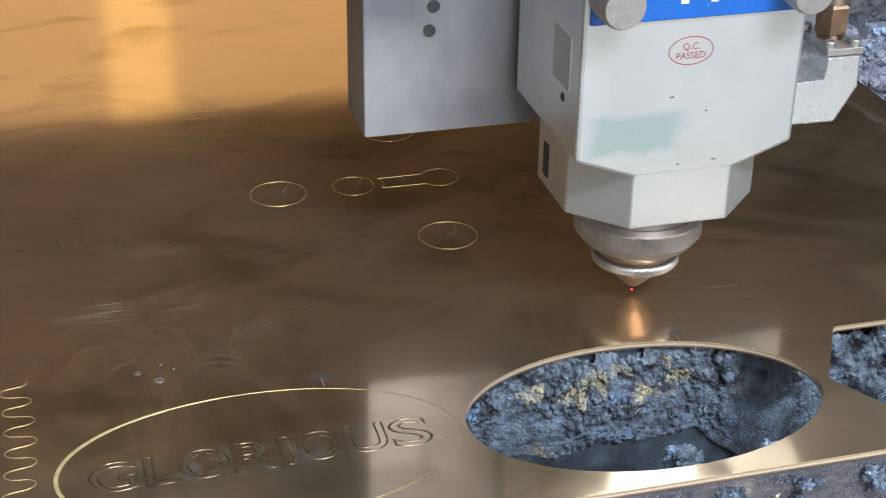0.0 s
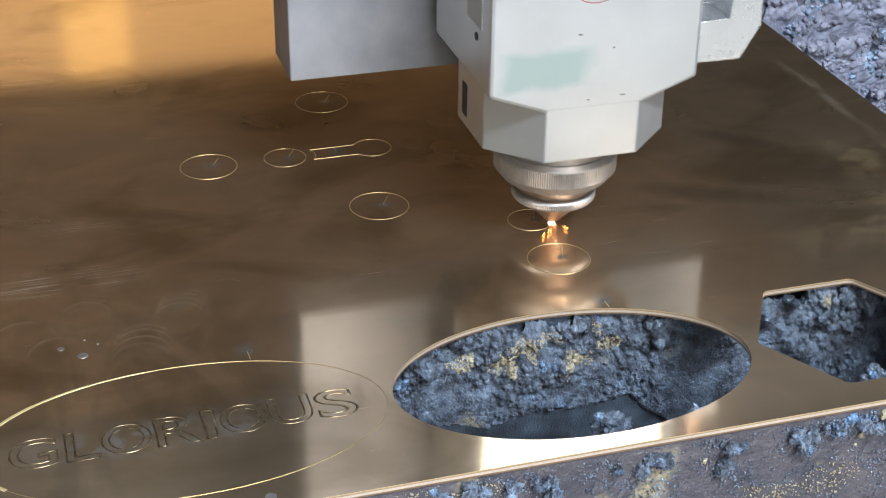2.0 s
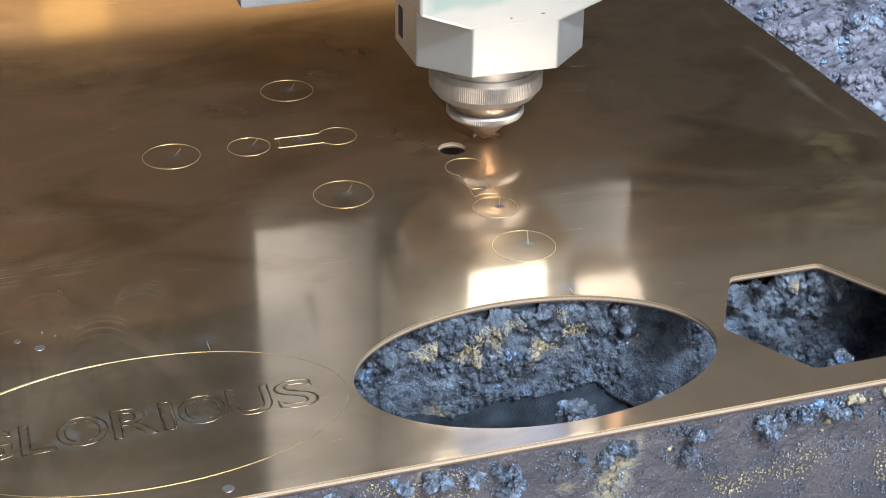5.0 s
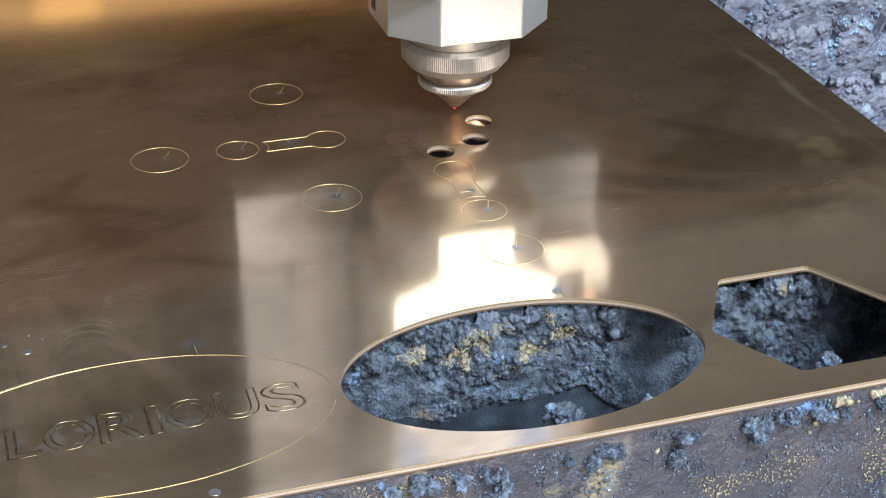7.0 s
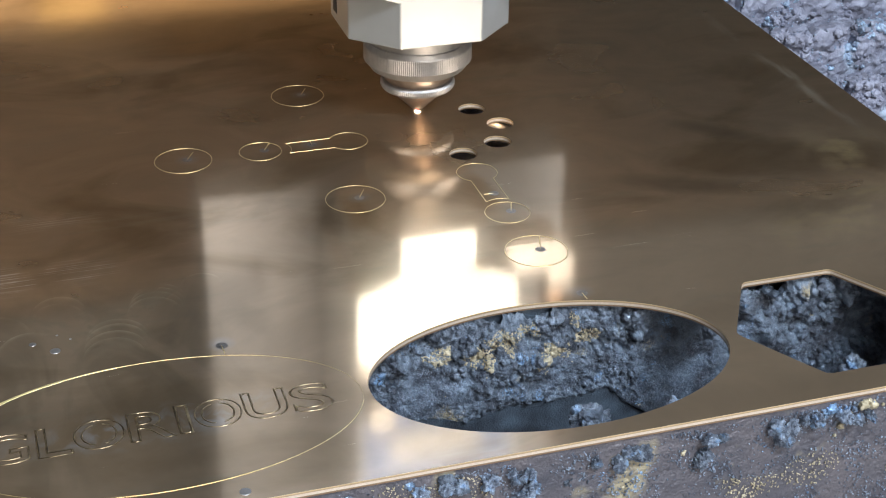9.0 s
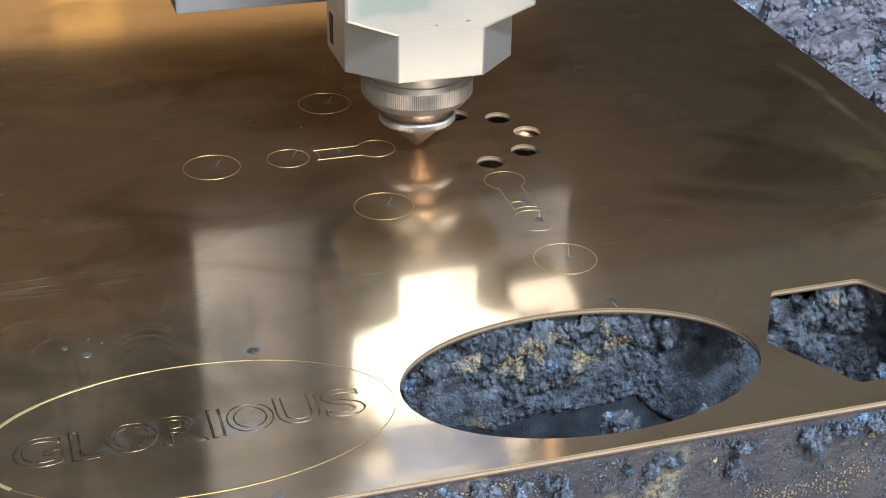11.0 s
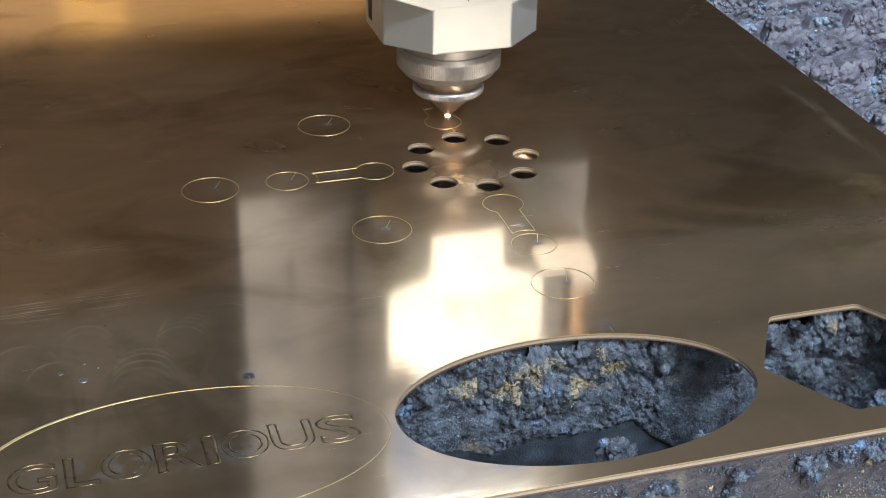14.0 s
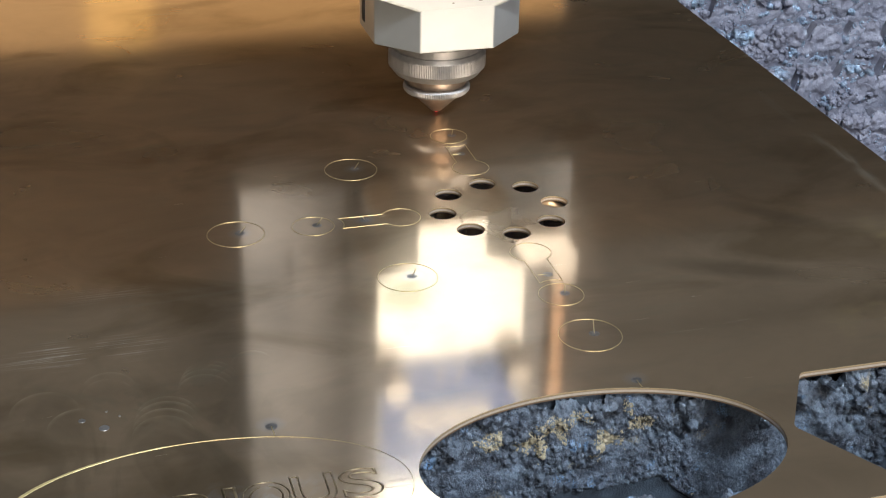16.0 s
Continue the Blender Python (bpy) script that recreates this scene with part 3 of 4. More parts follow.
def relief(u, v, seed, amount, smooth_from=9.0, fine=1.0):
    """How far the crust stands out from its slat at a place on the face."""
    p = Vector((u * 60 + seed, v * 60, seed * 3.1))
    n1 = noise.noise(p) * 0.5 + 0.5
    n2 = noise.noise(p * 0.6 + Vector((3, 9, 1))) * 0.5 + 0.5
    high = max(0.0, min(1.0, (v + 0.036) / 0.022))
    w = high * max(0.0, min(1.0, (n1 - 0.22) * 3.4))
    mid = max(0.0, min(1.0, (v + 0.044) / 0.008)) * max(0.15, min(1.0, (n2 - 0.25) * 3.0))
    if u > smooth_from:
        k = max(0.0, 1 - (u - smooth_from) / 0.006, min(1.0, (u - 0.042) / 0.006))
        w *= k
        mid *= max(0.22, k)
    wob = Vector((noise.noise(p * 3), noise.noise(p * 3 + Vector((5, 0, 0))), 0)) * 0.25
    d = amount * w * boss(p * 1.7 + wob) + amount * 0.34 * max(w, 0.35 * mid) * boss(p * 4.6 + wob)
    d += fine * (0.0019 * max(w, mid) * boss(p * 9 + wob * 2) + 0.0011 * max(mid, 0.45) * boss(p * 19))
    east = max(0.0, min(1.0, (u - 0.016) / 0.02)) if smooth_from < 1 else 0.0
    d += 0.0035 * east
    low = -0.039 + 0.016 * (n1 - 0.5) - 0.016 * east
    return d - 0.0040 * max(0.0, min(1.0, (low - v) / 0.003))


def crust(parent, x0, x1, z0, z1, y, seed, step, amount, smooth_from=9.0, fine=1.0, mat=None, teeth=0):
    """The lumpy, grainy face of a slat, looking south."""
    nx, nz = int((x1 - x0) / step), int((z1 - z0) / step)
    verts, faces = [], []
    for j in range(nz + 1):
        high = j / nz
        for i in range(nx + 1):
            u, v = x0 + (x1 - x0) * i / nx, z0 + (z1 - z0) * high
            d = relief(u, v, seed, amount, smooth_from, fine)
            top = high ** 8 * 0.003 * (noise.noise(Vector((u * 90, seed, 1))) - 0.3) * (0.1 if y < 0.1 else 1.0)
            verts.append((u, y - d, min(v + (0.0 if teeth else top) - 0.30 * max(0.0, d - 0.0015), -0.0022)))
    for j in range(nz):
        for i in range(nx):
            a = j * (nx + 1) + i
            if teeth and verts[a][2] > tooth_top(verts[a][0], teeth):
                continue
            faces.append((a, a + 1, a + nx + 2, a + nx + 1))
    me = bpy.data.meshes.new("slag_crust")
    me.from_pydata(verts, [], faces)
    me.materials.append(mat or M_CRUST)
    for f in me.polygons:
        f.use_smooth = True
    ob = new("slag_crust", me)
    ob.parent = parent
    ob["label"] = "grainy blue-grey crust of slag"
    return ob


ICO = bmesh.new()
bmesh.ops.create_icosphere(ICO, subdivisions=1, radius=1)
ICO_V, ICO_F = [v.co.copy() for v in ICO.verts], [[v.index for v in f.verts] for f in ICO.faces]
ICO.free()


def grains(parent, spots, mat, seed, name="slag_grit"):
    """Countless small grains stuck to a slat, in one mesh."""
    g = random.Random(seed)
    verts, faces = [], []
    for x, y, z, r in spots:
        b = len(verts)
        tilt = Euler([g.uniform(0, 6.28) for _ in range(3)]).to_matrix()
        sx, sy, sz = r * g.uniform(0.7, 1.3), r * g.uniform(0.6, 1.0), r * g.uniform(0.7, 1.2)
        for c in ICO_V:
            q = tilt @ Vector((c.x * sx, c.y * sy, c.z * sz)) * g.uniform(0.75, 1.25)
            verts.append((x + q.x, y + q.y, z + q.z))
        faces += [[b + i for i in f] for f in ICO_F]
    me = bpy.data.meshes.new(name)
    me.from_pydata(verts, [], faces)
    me.materials.append(mat)
    ob = new(name, me)
    ob.parent = parent
    tagged(ob, kind="stuff")
    return ob


def lump(seed, r, fine, mat=None):
    """A cauliflower-like drop of slag."""
    bm = bmesh.new()
    bmesh.ops.create_icosphere(bm, subdivisions=fine, radius=1)
    for v in bm.verts:
        q = v.co * 1.5 + Vector((seed * 7.7, 0, 0))
        v.co *= r * (0.62 + 0.40 * noise.noise(q) + 0.30 * knobs(q * 1.3) + 0.17 * knobs(q * 3.0) + 0.07 * knobs(q * 6.5))
    return finish("slag", bm, mat or M_SLAG, True)


def clumps(parent, spots, mat, seed, name="slag_clump_mass"):
    """Masses of small cauliflower-like drops grown together on a slat, in one mesh."""
    g = random.Random(seed)
    kinds = []
    for k in range(8):
        bm = bmesh.new()
        bmesh.ops.create_icosphere(bm, subdivisions=3, radius=1)
        pts = []
        for v in bm.verts:
            q = v.co * 1.5 + Vector((k * 5.1 + 50, 0, 0))
            pts.append(v.co * (0.66 + 0.40 * noise.noise(q) + 0.34 * knobs(q * 1.6) + 0.18 * knobs(q * 3.6)))
        kinds.append((np.array(pts), np.array([[v.index for v in f.verts] for f in bm.faces])))
        bm.free()
    vs, fs, base = [], [], 0
    for x, y, z, r in spots:
        p, f = kinds[g.randrange(8)]
        m = np.array(Euler([g.uniform(0, 6.28) for _ in range(3)]).to_matrix()) * r
        vs.append(p @ m.T + np.array((x, y, z)))
        fs.append(f + base)
        base += len(p)
    me = bpy.data.meshes.new(name)
    me.from_pydata(np.concatenate(vs).tolist(), [], np.concatenate(fs).tolist())
    me.materials.append(mat)
    for f in me.polygons:
        f.use_smooth = True
    ob = new(name, me)
    ob.parent = parent
    tagged(ob, kind="stuff")


# brass dust settles on these bosses of the second slat: x, z, reach
BOSSES = ((-0.0405, -0.014, 0.0040), (-0.021, -0.010, 0.0050), (-0.014, -0.0075, 0.0036), (0.001, -0.007, 0.0022), (0.006, -0.0135, 0.0042), (-0.0045, -0.019, 0.0050), (-0.028, -0.016, 0.0046))


def dusted(x, z):
    """How much brass dust lies here, 0 to 1."""
    return max(math.exp(-((x - bx) ** 2 + 1.6 * (z - bz) ** 2) / (r * r)) for bx, bz, r in BOSSES)


PITCH = 0.0212


def tooth_top(x, k):
    """Height of the sawn upper edge of a far slat."""
    f = abs(((x + 0.0067 * k) / PITCH) % 1.0 - 0.5) * 2
    return -0.0035 - 0.017 * max(0.0, min(1.0, (f - 0.56) / 0.36)) * (0.55 + 0.6 * noise.noise(Vector((x * 45, k * 3.3, 5)))) + 0.0022 * noise.noise(Vector((x * 300, k, 0)))


def toothed(y, k):
    """A slat with a row of blunt teeth."""
    n = 380
    xs = [0.04 + 0.48 * i / n for i in range(n + 1)]
    rows = [[(x, yy, z) for x, z in zip(xs, zs)] for yy, zs in ((y, [-0.13] * (n + 1)), (y, [tooth_top(x, k) for x in xs]), (y + 0.005, [tooth_top(x, k) for x in xs]), (y + 0.005, [-0.13] * (n + 1)))]
    bm = bmesh.new()
    vs = [[bm.verts.new(c) for c in r] for r in rows]
    for a, b in zip(vs, vs[1:] + vs[:1]):
        for i in range(n):
            bm.faces.new((a[i], a[i + 1], b[i + 1], b[i]))
    bm.faces.new([r[0] for r in vs])
    bm.faces.new([r[-1] for r in vs[::-1]])
    return bm


SLATS = (0.0012, 0.0702, 0.1450, 0.2000, 0.2555, 0.3110, 0.3665, 0.4220, 0.4775, 0.5330)
LUMPS = [lump(k, 0.0036, 4) for k in range(12)]
rnd = random.Random(4)
for k, y in enumerate(SLATS):
    near = k < 2
    x0, x1 = ((-0.16, 0.30), (-0.11, 0.30))[k] if near else (0.10, 0.50)
    s = part("support_slat", box(-0.40, 0.52, y, y + 0.006, -0.13, -0.0031, 0.0008) if near else toothed(y, k), (M_SLAT, M_BLUED)[k] if near else M_ROCK)
    if near:
        crust(s, (-0.125, -0.078)[k], (0.175, 0.150)[k], (-0.042, -0.050)[k], -0.0023, y, 3.7 * k + 1, 0.00030, (0.0007, 0.0062)[k], (9.0, 0.022)[k], (0.14, 1.0)[k], (M_SLAT, M_CRUST)[k])
    else:
        crust(s, 0.13, 0.36, -0.060, -0.0023, y, 3.7 * k + 1, 0.0008, 0.0035, 9.0, 0.7, M_ROCK, k)
    tagged(s, "heat-scaled steel slat crusted with slag under the brass sheet", "slat", "slats of the cutting bed")
    # clusters of slag that hang from the teeth of the slat
    for tooth in range(24):
        cx = -0.155 + 0.0235 * tooth + 0.004 * rnd.uniform(-1, 1) + 0.006 * k
        if not near or not x0 + 0.005 < cx < x1 or (k == 1 and 0.030 < cx < 0.044):
            continue
        big = 0.72 if k == 0 else (0.8 if k == 1 else 1.7)
        for j in range(7 if k == 0 else 3):
            g = rnd.uniform(0.35, 1.0) * big
            z = -0.0045 - 0.0036 * g - 0.0022 * j * big * rnd.random()
            ob = new("slag_lump", LUMPS[rnd.randrange(12)])
            ob.parent = s
            ob.matrix_basis = Matrix.LocRotScale((cx + rnd.gauss(0, 0.0052) * big, y - (0.0015 if near else -0.002) - (0.0022 if near else 0.006) * rnd.random() * big, z), Euler([rnd.uniform(0, 6.28) for _ in range(3)]), (g, g * rnd.uniform(0.7, 1.2), g * rnd.uniform(0.7, 1.3)))
    # grown-together drops over the upper part of the face
    dark, pale = [], []
    for j in range((260, 1800)[k] if near else 2200):
        x = rnd.uniform((-0.12, -0.076)[k], (0.17, 0.146)[k]) if near else rnd.uniform(0.15, 0.38)
        depth = rnd.random() ** 1.5
        z = -0.0040 - (0.012, 0.030)[k] * depth if near else tooth_top(x, k) - 0.020 * depth ** 1.5
        n1 = noise.noise(Vector((x * 55, z * 55, k * 7.0))) + 0.35 * noise.noise(Vector((x * 160, z * 160, k * 7.0)))
        if n1 < ((0.12, -0.05)[k] if near else -0.10) or (k == 1 and 0.024 < x < 0.044 and rnd.random() < 0.93):
            continue
        r = ((0.0006, 0.0019), (0.0006, 0.0024))[k] if near else (0.0007, 0.0029)
        r = rnd.uniform(*r) * (1 - 0.55 * depth)
        z = min(z, -0.0032 - r)
        out = (0.0002, 0.0022 * (1 - depth))[k] if near else 0.0008
        n2 = noise.noise(Vector((x * 60 + 5, z * 90, k * 3.0)))
        if k == 1:
            n2 = dusted(x, z) - 0.30 + 0.25 * noise.noise(Vector((x * 300, z * 300, 2.0)))
            if 0.034 < x < 0.044 or (depth > 0.62 and n2 < 0.2):
                continue
        if not near:
            out -= rnd.random() * 0.007 * (1 - depth)
        if k == 1:
            out = relief(x, z, 4.7, 0.0062, 0.022) - r * 0.5
        (pale if n2 > (0.24 if near else 0.05) else dark).append((x, y - out - rnd.random() * r * 0.7, z, r))
    clumps(s, dark, M_SLAG if near else M_ROCK, k + 100)
    if pale:
        clumps(s, pale, M_DUST if near else M_SKYBLUE, k + 200, "brass_coated_clump_mass" if near else "blued_clump_mass")
    blue, tan = [], []
    for j in range((17000, 70000)[k] if near else 3000):
        x = rnd.uniform((x0, -0.078)[k], (0.20, 0.148)[k]) if near else rnd.uniform(0.14, 0.40)
        z = -0.004 - 0.04 * rnd.random() ** 1.3 if near else tooth_top(x, k) - 0.03 * rnd.random() ** 2
        n1 = noise.noise(Vector((x * 70, z * 90, k * 5.0)))
        n2 = noise.noise(Vector((x * 45 + 9, z * 60, k * 5.0 + 3)))
        if k == 1:
            n2 = 0.9 * dusted(x, z) + 0.35 * noise.noise(Vector((x * 400, z * 400, 2.0)))
        if n1 < -0.05 and rnd.random() < (0.5 if k == 1 else 0.85) and n2 < 0.27:
            continue
        r = rnd.uniform(0.00012, 0.00034) * (1 + 0.9 * max(0, n1)) * ((0.55 if k == 1 and x > 0.030 else 1.0) if near else 1.5)
        d = (0.0002, 0.0016)[k] if near else 0.0004
        if k == 1:
            d1 = relief(x, z, 4.7, 0.0062, 0.022)
            (tan if n2 > 0.27 else blue).append((x, y - d1 + r * rnd.uniform(-0.4, 0.5), z - 0.30 * max(0.0, d1 - 0.0015), r))
            continue
        (tan if n2 > 0.27 and near else blue).append((x, y - d - rnd.random() * 0.0008, z, r))
    grains(s, blue, M_SLAG if near else M_SKYBLUE, k)
    grains(s, tan, M_DUST, k + 50, "brass_dust")
    if k == 0:
        # loose slag behind the slat, seen by the oval opening
        for x, yy, z, g in ((-0.0145, 0.013, -0.0095, 1.4), (-0.0118, 0.0135, -0.0105, 1.1), (-0.0175, 0.012, -0.0110, 1.0), (-0.0134, 0.021, -0.0094, 1.35), (-0.0089, 0.022, -0.0114, 1.0), (0.016, 0.0235, -0.0135, 1.0), (-0.036, 0.012, -0.0105, 0.9), (0.0698, 0.021, -0.0084, 1.2), (0.061, 0.021, -0.0115, 0.9)):
            ob = new("slag_lump", LUMPS[rnd.randrange(12)])
            ob.parent = s
            ob.matrix_basis = Matrix.LocRotScale((x, yy, z), Euler([rnd.uniform(0, 6.28) for _ in range(3)]), (g, g, g))
tray = part("floor_tray", box(-0.7, 0.6, -0.3, 1.2, -0.20, -0.18), M_SLAT)
tagged(tray, "dark scrap tray under the slats of the cutting bed", "tray", kind="structure")

# ------------------------------------------------------------------ laser head
head = new("laser_cutting_head")
tagged(head, "white painted laser cutting head with knurled ring and pointed nozzle", "laser head")
octagon = [(-0.015, -0.0299), (0.015, -0.0299), (0.030, -0.015), (0.030, 0.011), (0.015, 0.026), (-0.015, 0.026), (-0.030, 0.011), (-0.030, -0.015)]
TOP = 0.30
part("housing", profile_y([(-0.0152, 0.0528), (0.0148, 0.0528), (0.0332, 0.0596), (0.0332, TOP), (-0.0332, TOP), (-0.0332, 0.0596)], -0.0300, 0.026, 0.0012), M_WHITE, head)
part("lower_housing", prism(octagon, 0.0363, 0.0585, 0.0006), M_WHITE, head)
part("neck", lathe([(0.0180, 0.027), (0.0180, 0.0315), (0.0190, 0.0325), (0.0190, 0.0368)], 64), M_STEEL, head, smooth=True)
part("knurled_ring", lathe([(0.0158, 0.0172), (0.0176, 0.0178), (0.0194, 0.0203), (0.0201, 0.0210), (0.0201, 0.0262), (0.0198, 0.0269), (0.0188, 0.0283), (0.0176, 0.0285)], 340, knurl=(3, 4, 0.00016)), M_STEEL, head, "knurled steel clamp ring")
part("nozzle_holder", lathe([(0.0112, 0.0118), (0.0124, 0.0130), (0.0130, 0.0148), (0.0137, 0.0174)], 48), M_COPPER, head, "copper nozzle seat", True)
part("nozzle_flange", lathe([(0.0106, 0.0088), (0.0132, 0.0094), (0.0139, 0.0103), (0.0139, 0.0117), (0.0132, 0.0124), (0.0110, 0.0126)], 240, knurl=(2, 3, 0.0002)), M_STEEL, head, "finely toothed nozzle rim")
part("nozzle_tip", lathe([(0.0016, 0.0), (0.0024, 0.0003), (0.0062, 0.0042), (0.0096, 0.0076), (0.0108, 0.0090)], 48), M_COPPER, head, "worn conical copper nozzle", True)

# label, knobs, stamp
panel = part("label_panel", box(-0.0315, 0.0310, -0.0312, -0.0298, 0.1003, 0.165, 0.0004), M_BLUE, head, "glossy blue printed label")
for x in (-0.006, 0.0028):
    part("label_print", box(x, x + 0.0022, -0.0316, -0.0311, 0.1048, 0.1118), M_LABELMARK, panel)
part("label_print", box(-0.020, 0.018, -0.0316, -0.0311, 0.125, 0.137), M_LABELMARK, panel)
for x in (-0.0262, 0.0280):
    bm = lathe([(0.0062, 0.0), (0.0064, 0.001), (0.0064, 0.010), (0.0056, 0.0115)], 60, knurl=(1, 2, 0.0002))
    part("knob", bm, M_STEEL, head, "round steel thumb screw", at=pose(x, -0.0305, 0.1085, 90))


def stamp():
    bm = strip(arc(0, 0, 0.0066, 0, 360, 48, 0.0041)[:-1], 0.00035, -0.0001, 0.00008, True)
    s = part("quality_stamp", bm, M_RED, head, "red oval inspection stamp", at=pose(-0.0011, -0.03004, 0.0905, 90, 0, 0))
    for text, y, size in (("Q.C.", 0.0004, 0.0027), ("PASSED", -0.0023, 0.0027)):
        cu = bpy.data.curves.new("stamp_text", "FONT")
        cu.body, cu.size, cu.align_x, cu.extrude = text, size, "CENTER", 0.00003
        tmp = bpy.data.objects.new("tmp", cu)
        scene.collection.objects.link(tmp)
        me = bpy.data.meshes.new_from_object(tmp.evaluated_get(bpy.context.evaluated_depsgraph_get()))
        bpy.data.objects.remove(tmp)
        me.materials.clear()
        me.materials.append(M_RED)
        ob = new("stamp_text", me)
        ob.parent = s
        ob.matrix_basis = pose(0, y, 0.00005)


stamp()
# gas block and fitting on the east side
gas = part("gas_block", profile_y([(0.0330, 0.0563), (0.0562, 0.0561), (0.0626, 0.0671), (0.0622, 0.0773), (0.0515, 0.0773), (0.0515, 0.0698), (0.0330, 0.0698)], -0.013, 0.007, 0.0006), M_GAS, head, "bright metal gas inlet block")
part("clamp_plate", box(0.0508, 0.0626, -0.0132, 0.0075, 0.0776, 0.0799, 0.0003), M_STEEL, gas)
for x, y in ((0.0526, -0.0108), (0.0608, -0.0108), (0.0526, 0.0052), (0.0608, 0.0052)):
    part("cap_screw", lathe([(0.0019, 0), (0.0019, 0.0016), (0.0016, 0.0019), (0.0008, 0.0019), (0.0008, 0.0010)], 16, at=(x, y, 0.0799)), M_STEEL, gas)
fit_body = part("gas_fitting", lathe([(0.0040, 0.0799), (0.0040, 0.0815)], 24, at=(0.0567, -0.0028, 0)), M_FITTING, head, "brown brass hexagonal gas fitting", True)
part("hex_nut", lathe([(0.0046, 0.0815), (0.0054, 0.0821), (0.0054, 0.0901), (0.0046, 0.0909)], 6, at=(0.0567, -0.0028, 0)), M_FITTING, fit_body)
part("ferrule", lathe([(0.0043, 0.0909), (0.0043, 0.0928)], 24, at=(0.0567, -0.0028, 0)), M_COPPER, fit_body, smooth=True)
part("hose_end", lathe([(0.0048, 0.0928), (0.0052, 0.0938), (0.0052, 0.150)], 6, at=(0.0567, -0.0028, 0)), M_FITTING, fit_body)
part("side_label", box(-0.03345, -0.0331, -0.022, -0.008, 0.078, 0.094), M_STICKER, head, "pale sticker on the housing side")

# Flat dark pieces: the shade inside slot and bore is in their colour.
part("side_slot", box(-0.0303, -0.0296, 0.0010, 0.0058, 0.0400, 0.0510, 0.0003), M_DARK, head, "dark patch coloured like the shade in a slot")
part("side_bore", lathe([(0.0013, 0.0), (0.0013, 0.0004)], 16), M_DARK, head, at=pose(-0.0331, -0.0170, 0.0745, 0, -90))
for x, z, w, h in ((-0.0056, 0.0770, 0.0008, 0.0003), (0.0052, 0.0720, 0.0004, 0.0003), (0.0090, 0.0565, 0.0010, 0.00025), (-0.0020, 0.0560, 0.0005, 0.00025)):
    part("scuff_mark", lathe([(1.0, 0.0), (0.8, 0.00004)], 9), M_SOOT, head, at=pose(x, -0.0299 if z < 0.05 else -0.03002, z, 90, 0, 0) @ Matrix.Diagonal((w, h, 1, 1)))

# carrier plate behind the head
plate = part("carrier_plate", box(-0.0795, 0.0760, 0.035, 0.060, 0.0438, 0.34, 0.0006), M_PLATE, head, "blue-grey machined carrier plate")
# Dark discs on the plate; their colour carries the shade of the bores.
for x, z in ((-0.0575, 0.0855), (-0.0588, 0.0778), (0.0575, 0.0855), (0.0588, 0.0778)):
    part("bore", lathe([(0.0020, 0.0), (0.0020, 0.0006)], 24), M_DARK, plate, at=pose(x, 0.0352, z, 90))
part("spacer_block", box(-0.030, 0.030, 0.0258, 0.0352, 0.056, 0.30), M_DARK, head)
part("slide_column", box(-0.060, 0.060, 0.060, 0.125, 0.15, 0.45, 0.002), M_BEAM, head, "dark slide behind the carrier plate")

spark = part("cutting_spark", lathe([(0.0003, -0.0006), (0.0010, -0.0003), (0.0012, 0.0), (0.0007, 0.0004)], 24), M_SPARK, None, smooth=True)
tagged(spark, "white glowing cutting point under the nozzle", "spark")
dot = part("pilot_dot", lathe([(0.0005, 0.00005), (0.0005, 0.00012)], 12), M_DOT)
tagged(dot, "red pilot light spot on the brass sheet", "light spot")

M_EMBER = material("orange_spark", (1.0, 0.42, 0.10), 0.5, 0.0, 0.0, emit=7)
M_HOT = material("pale_hot_spark", (1.0, 0.62, 0.50), 0.5, 0.0, 0.0, emit=2.2)
M_FLARE = material("yellow_spark", (1.0, 0.60, 0.20), 0.5, 0.0, 0.0, emit=4)


def needle(bm, a, b, r):
    """A thin streak, thickest at its head."""
    a, b = Vector(a), Vector(b)
    m = (b - a).to_track_quat("Z", "Y").to_matrix()
    n = (b - a).length
    rings = [[bm.verts.new(a + m @ Vector((r * k * math.cos(t * 1.0472), r * k * math.sin(t * 1.0472), n * h))) for t in range(6)] for h, k in ((0, 0.3), (0.4, 0.9), (0.85, 1.0), (1.0, 0.25))]
    for p, q in zip(rings, rings[1:]):
        for t in range(6):
            bm.faces.new((p[t], p[(t + 1) % 6], q[(t + 1) % 6], q[t]))
    bm.faces.new(rings[0][::-1])
    bm.faces.new(rings[-1])


def spray(name, label, mat, seed, count, a0, a1, r0, r1, rise, thick):
    """Streaks that fly out from the cutting point, between two bearings."""
    g = random.Random(seed)
    bm = bmesh.new()
    for _ in range(count):
        a = radians(g.uniform(a0, a1))
        u, v = g.uniform(r0, r1), g.uniform(0.25, 1.0)
        w = u + g.uniform(0.15, 0.4) * (r1 - r0)
        lift = [q * rise * v for q in (u, w)]
        needle(bm, (u * math.cos(a), u * math.sin(a), lift[0]), (w * math.cos(a), w * math.sin(a), lift[1]), thick * g.uniform(0.6, 1.2))
    return tagged(part(name, bm, mat), label, "sparks")


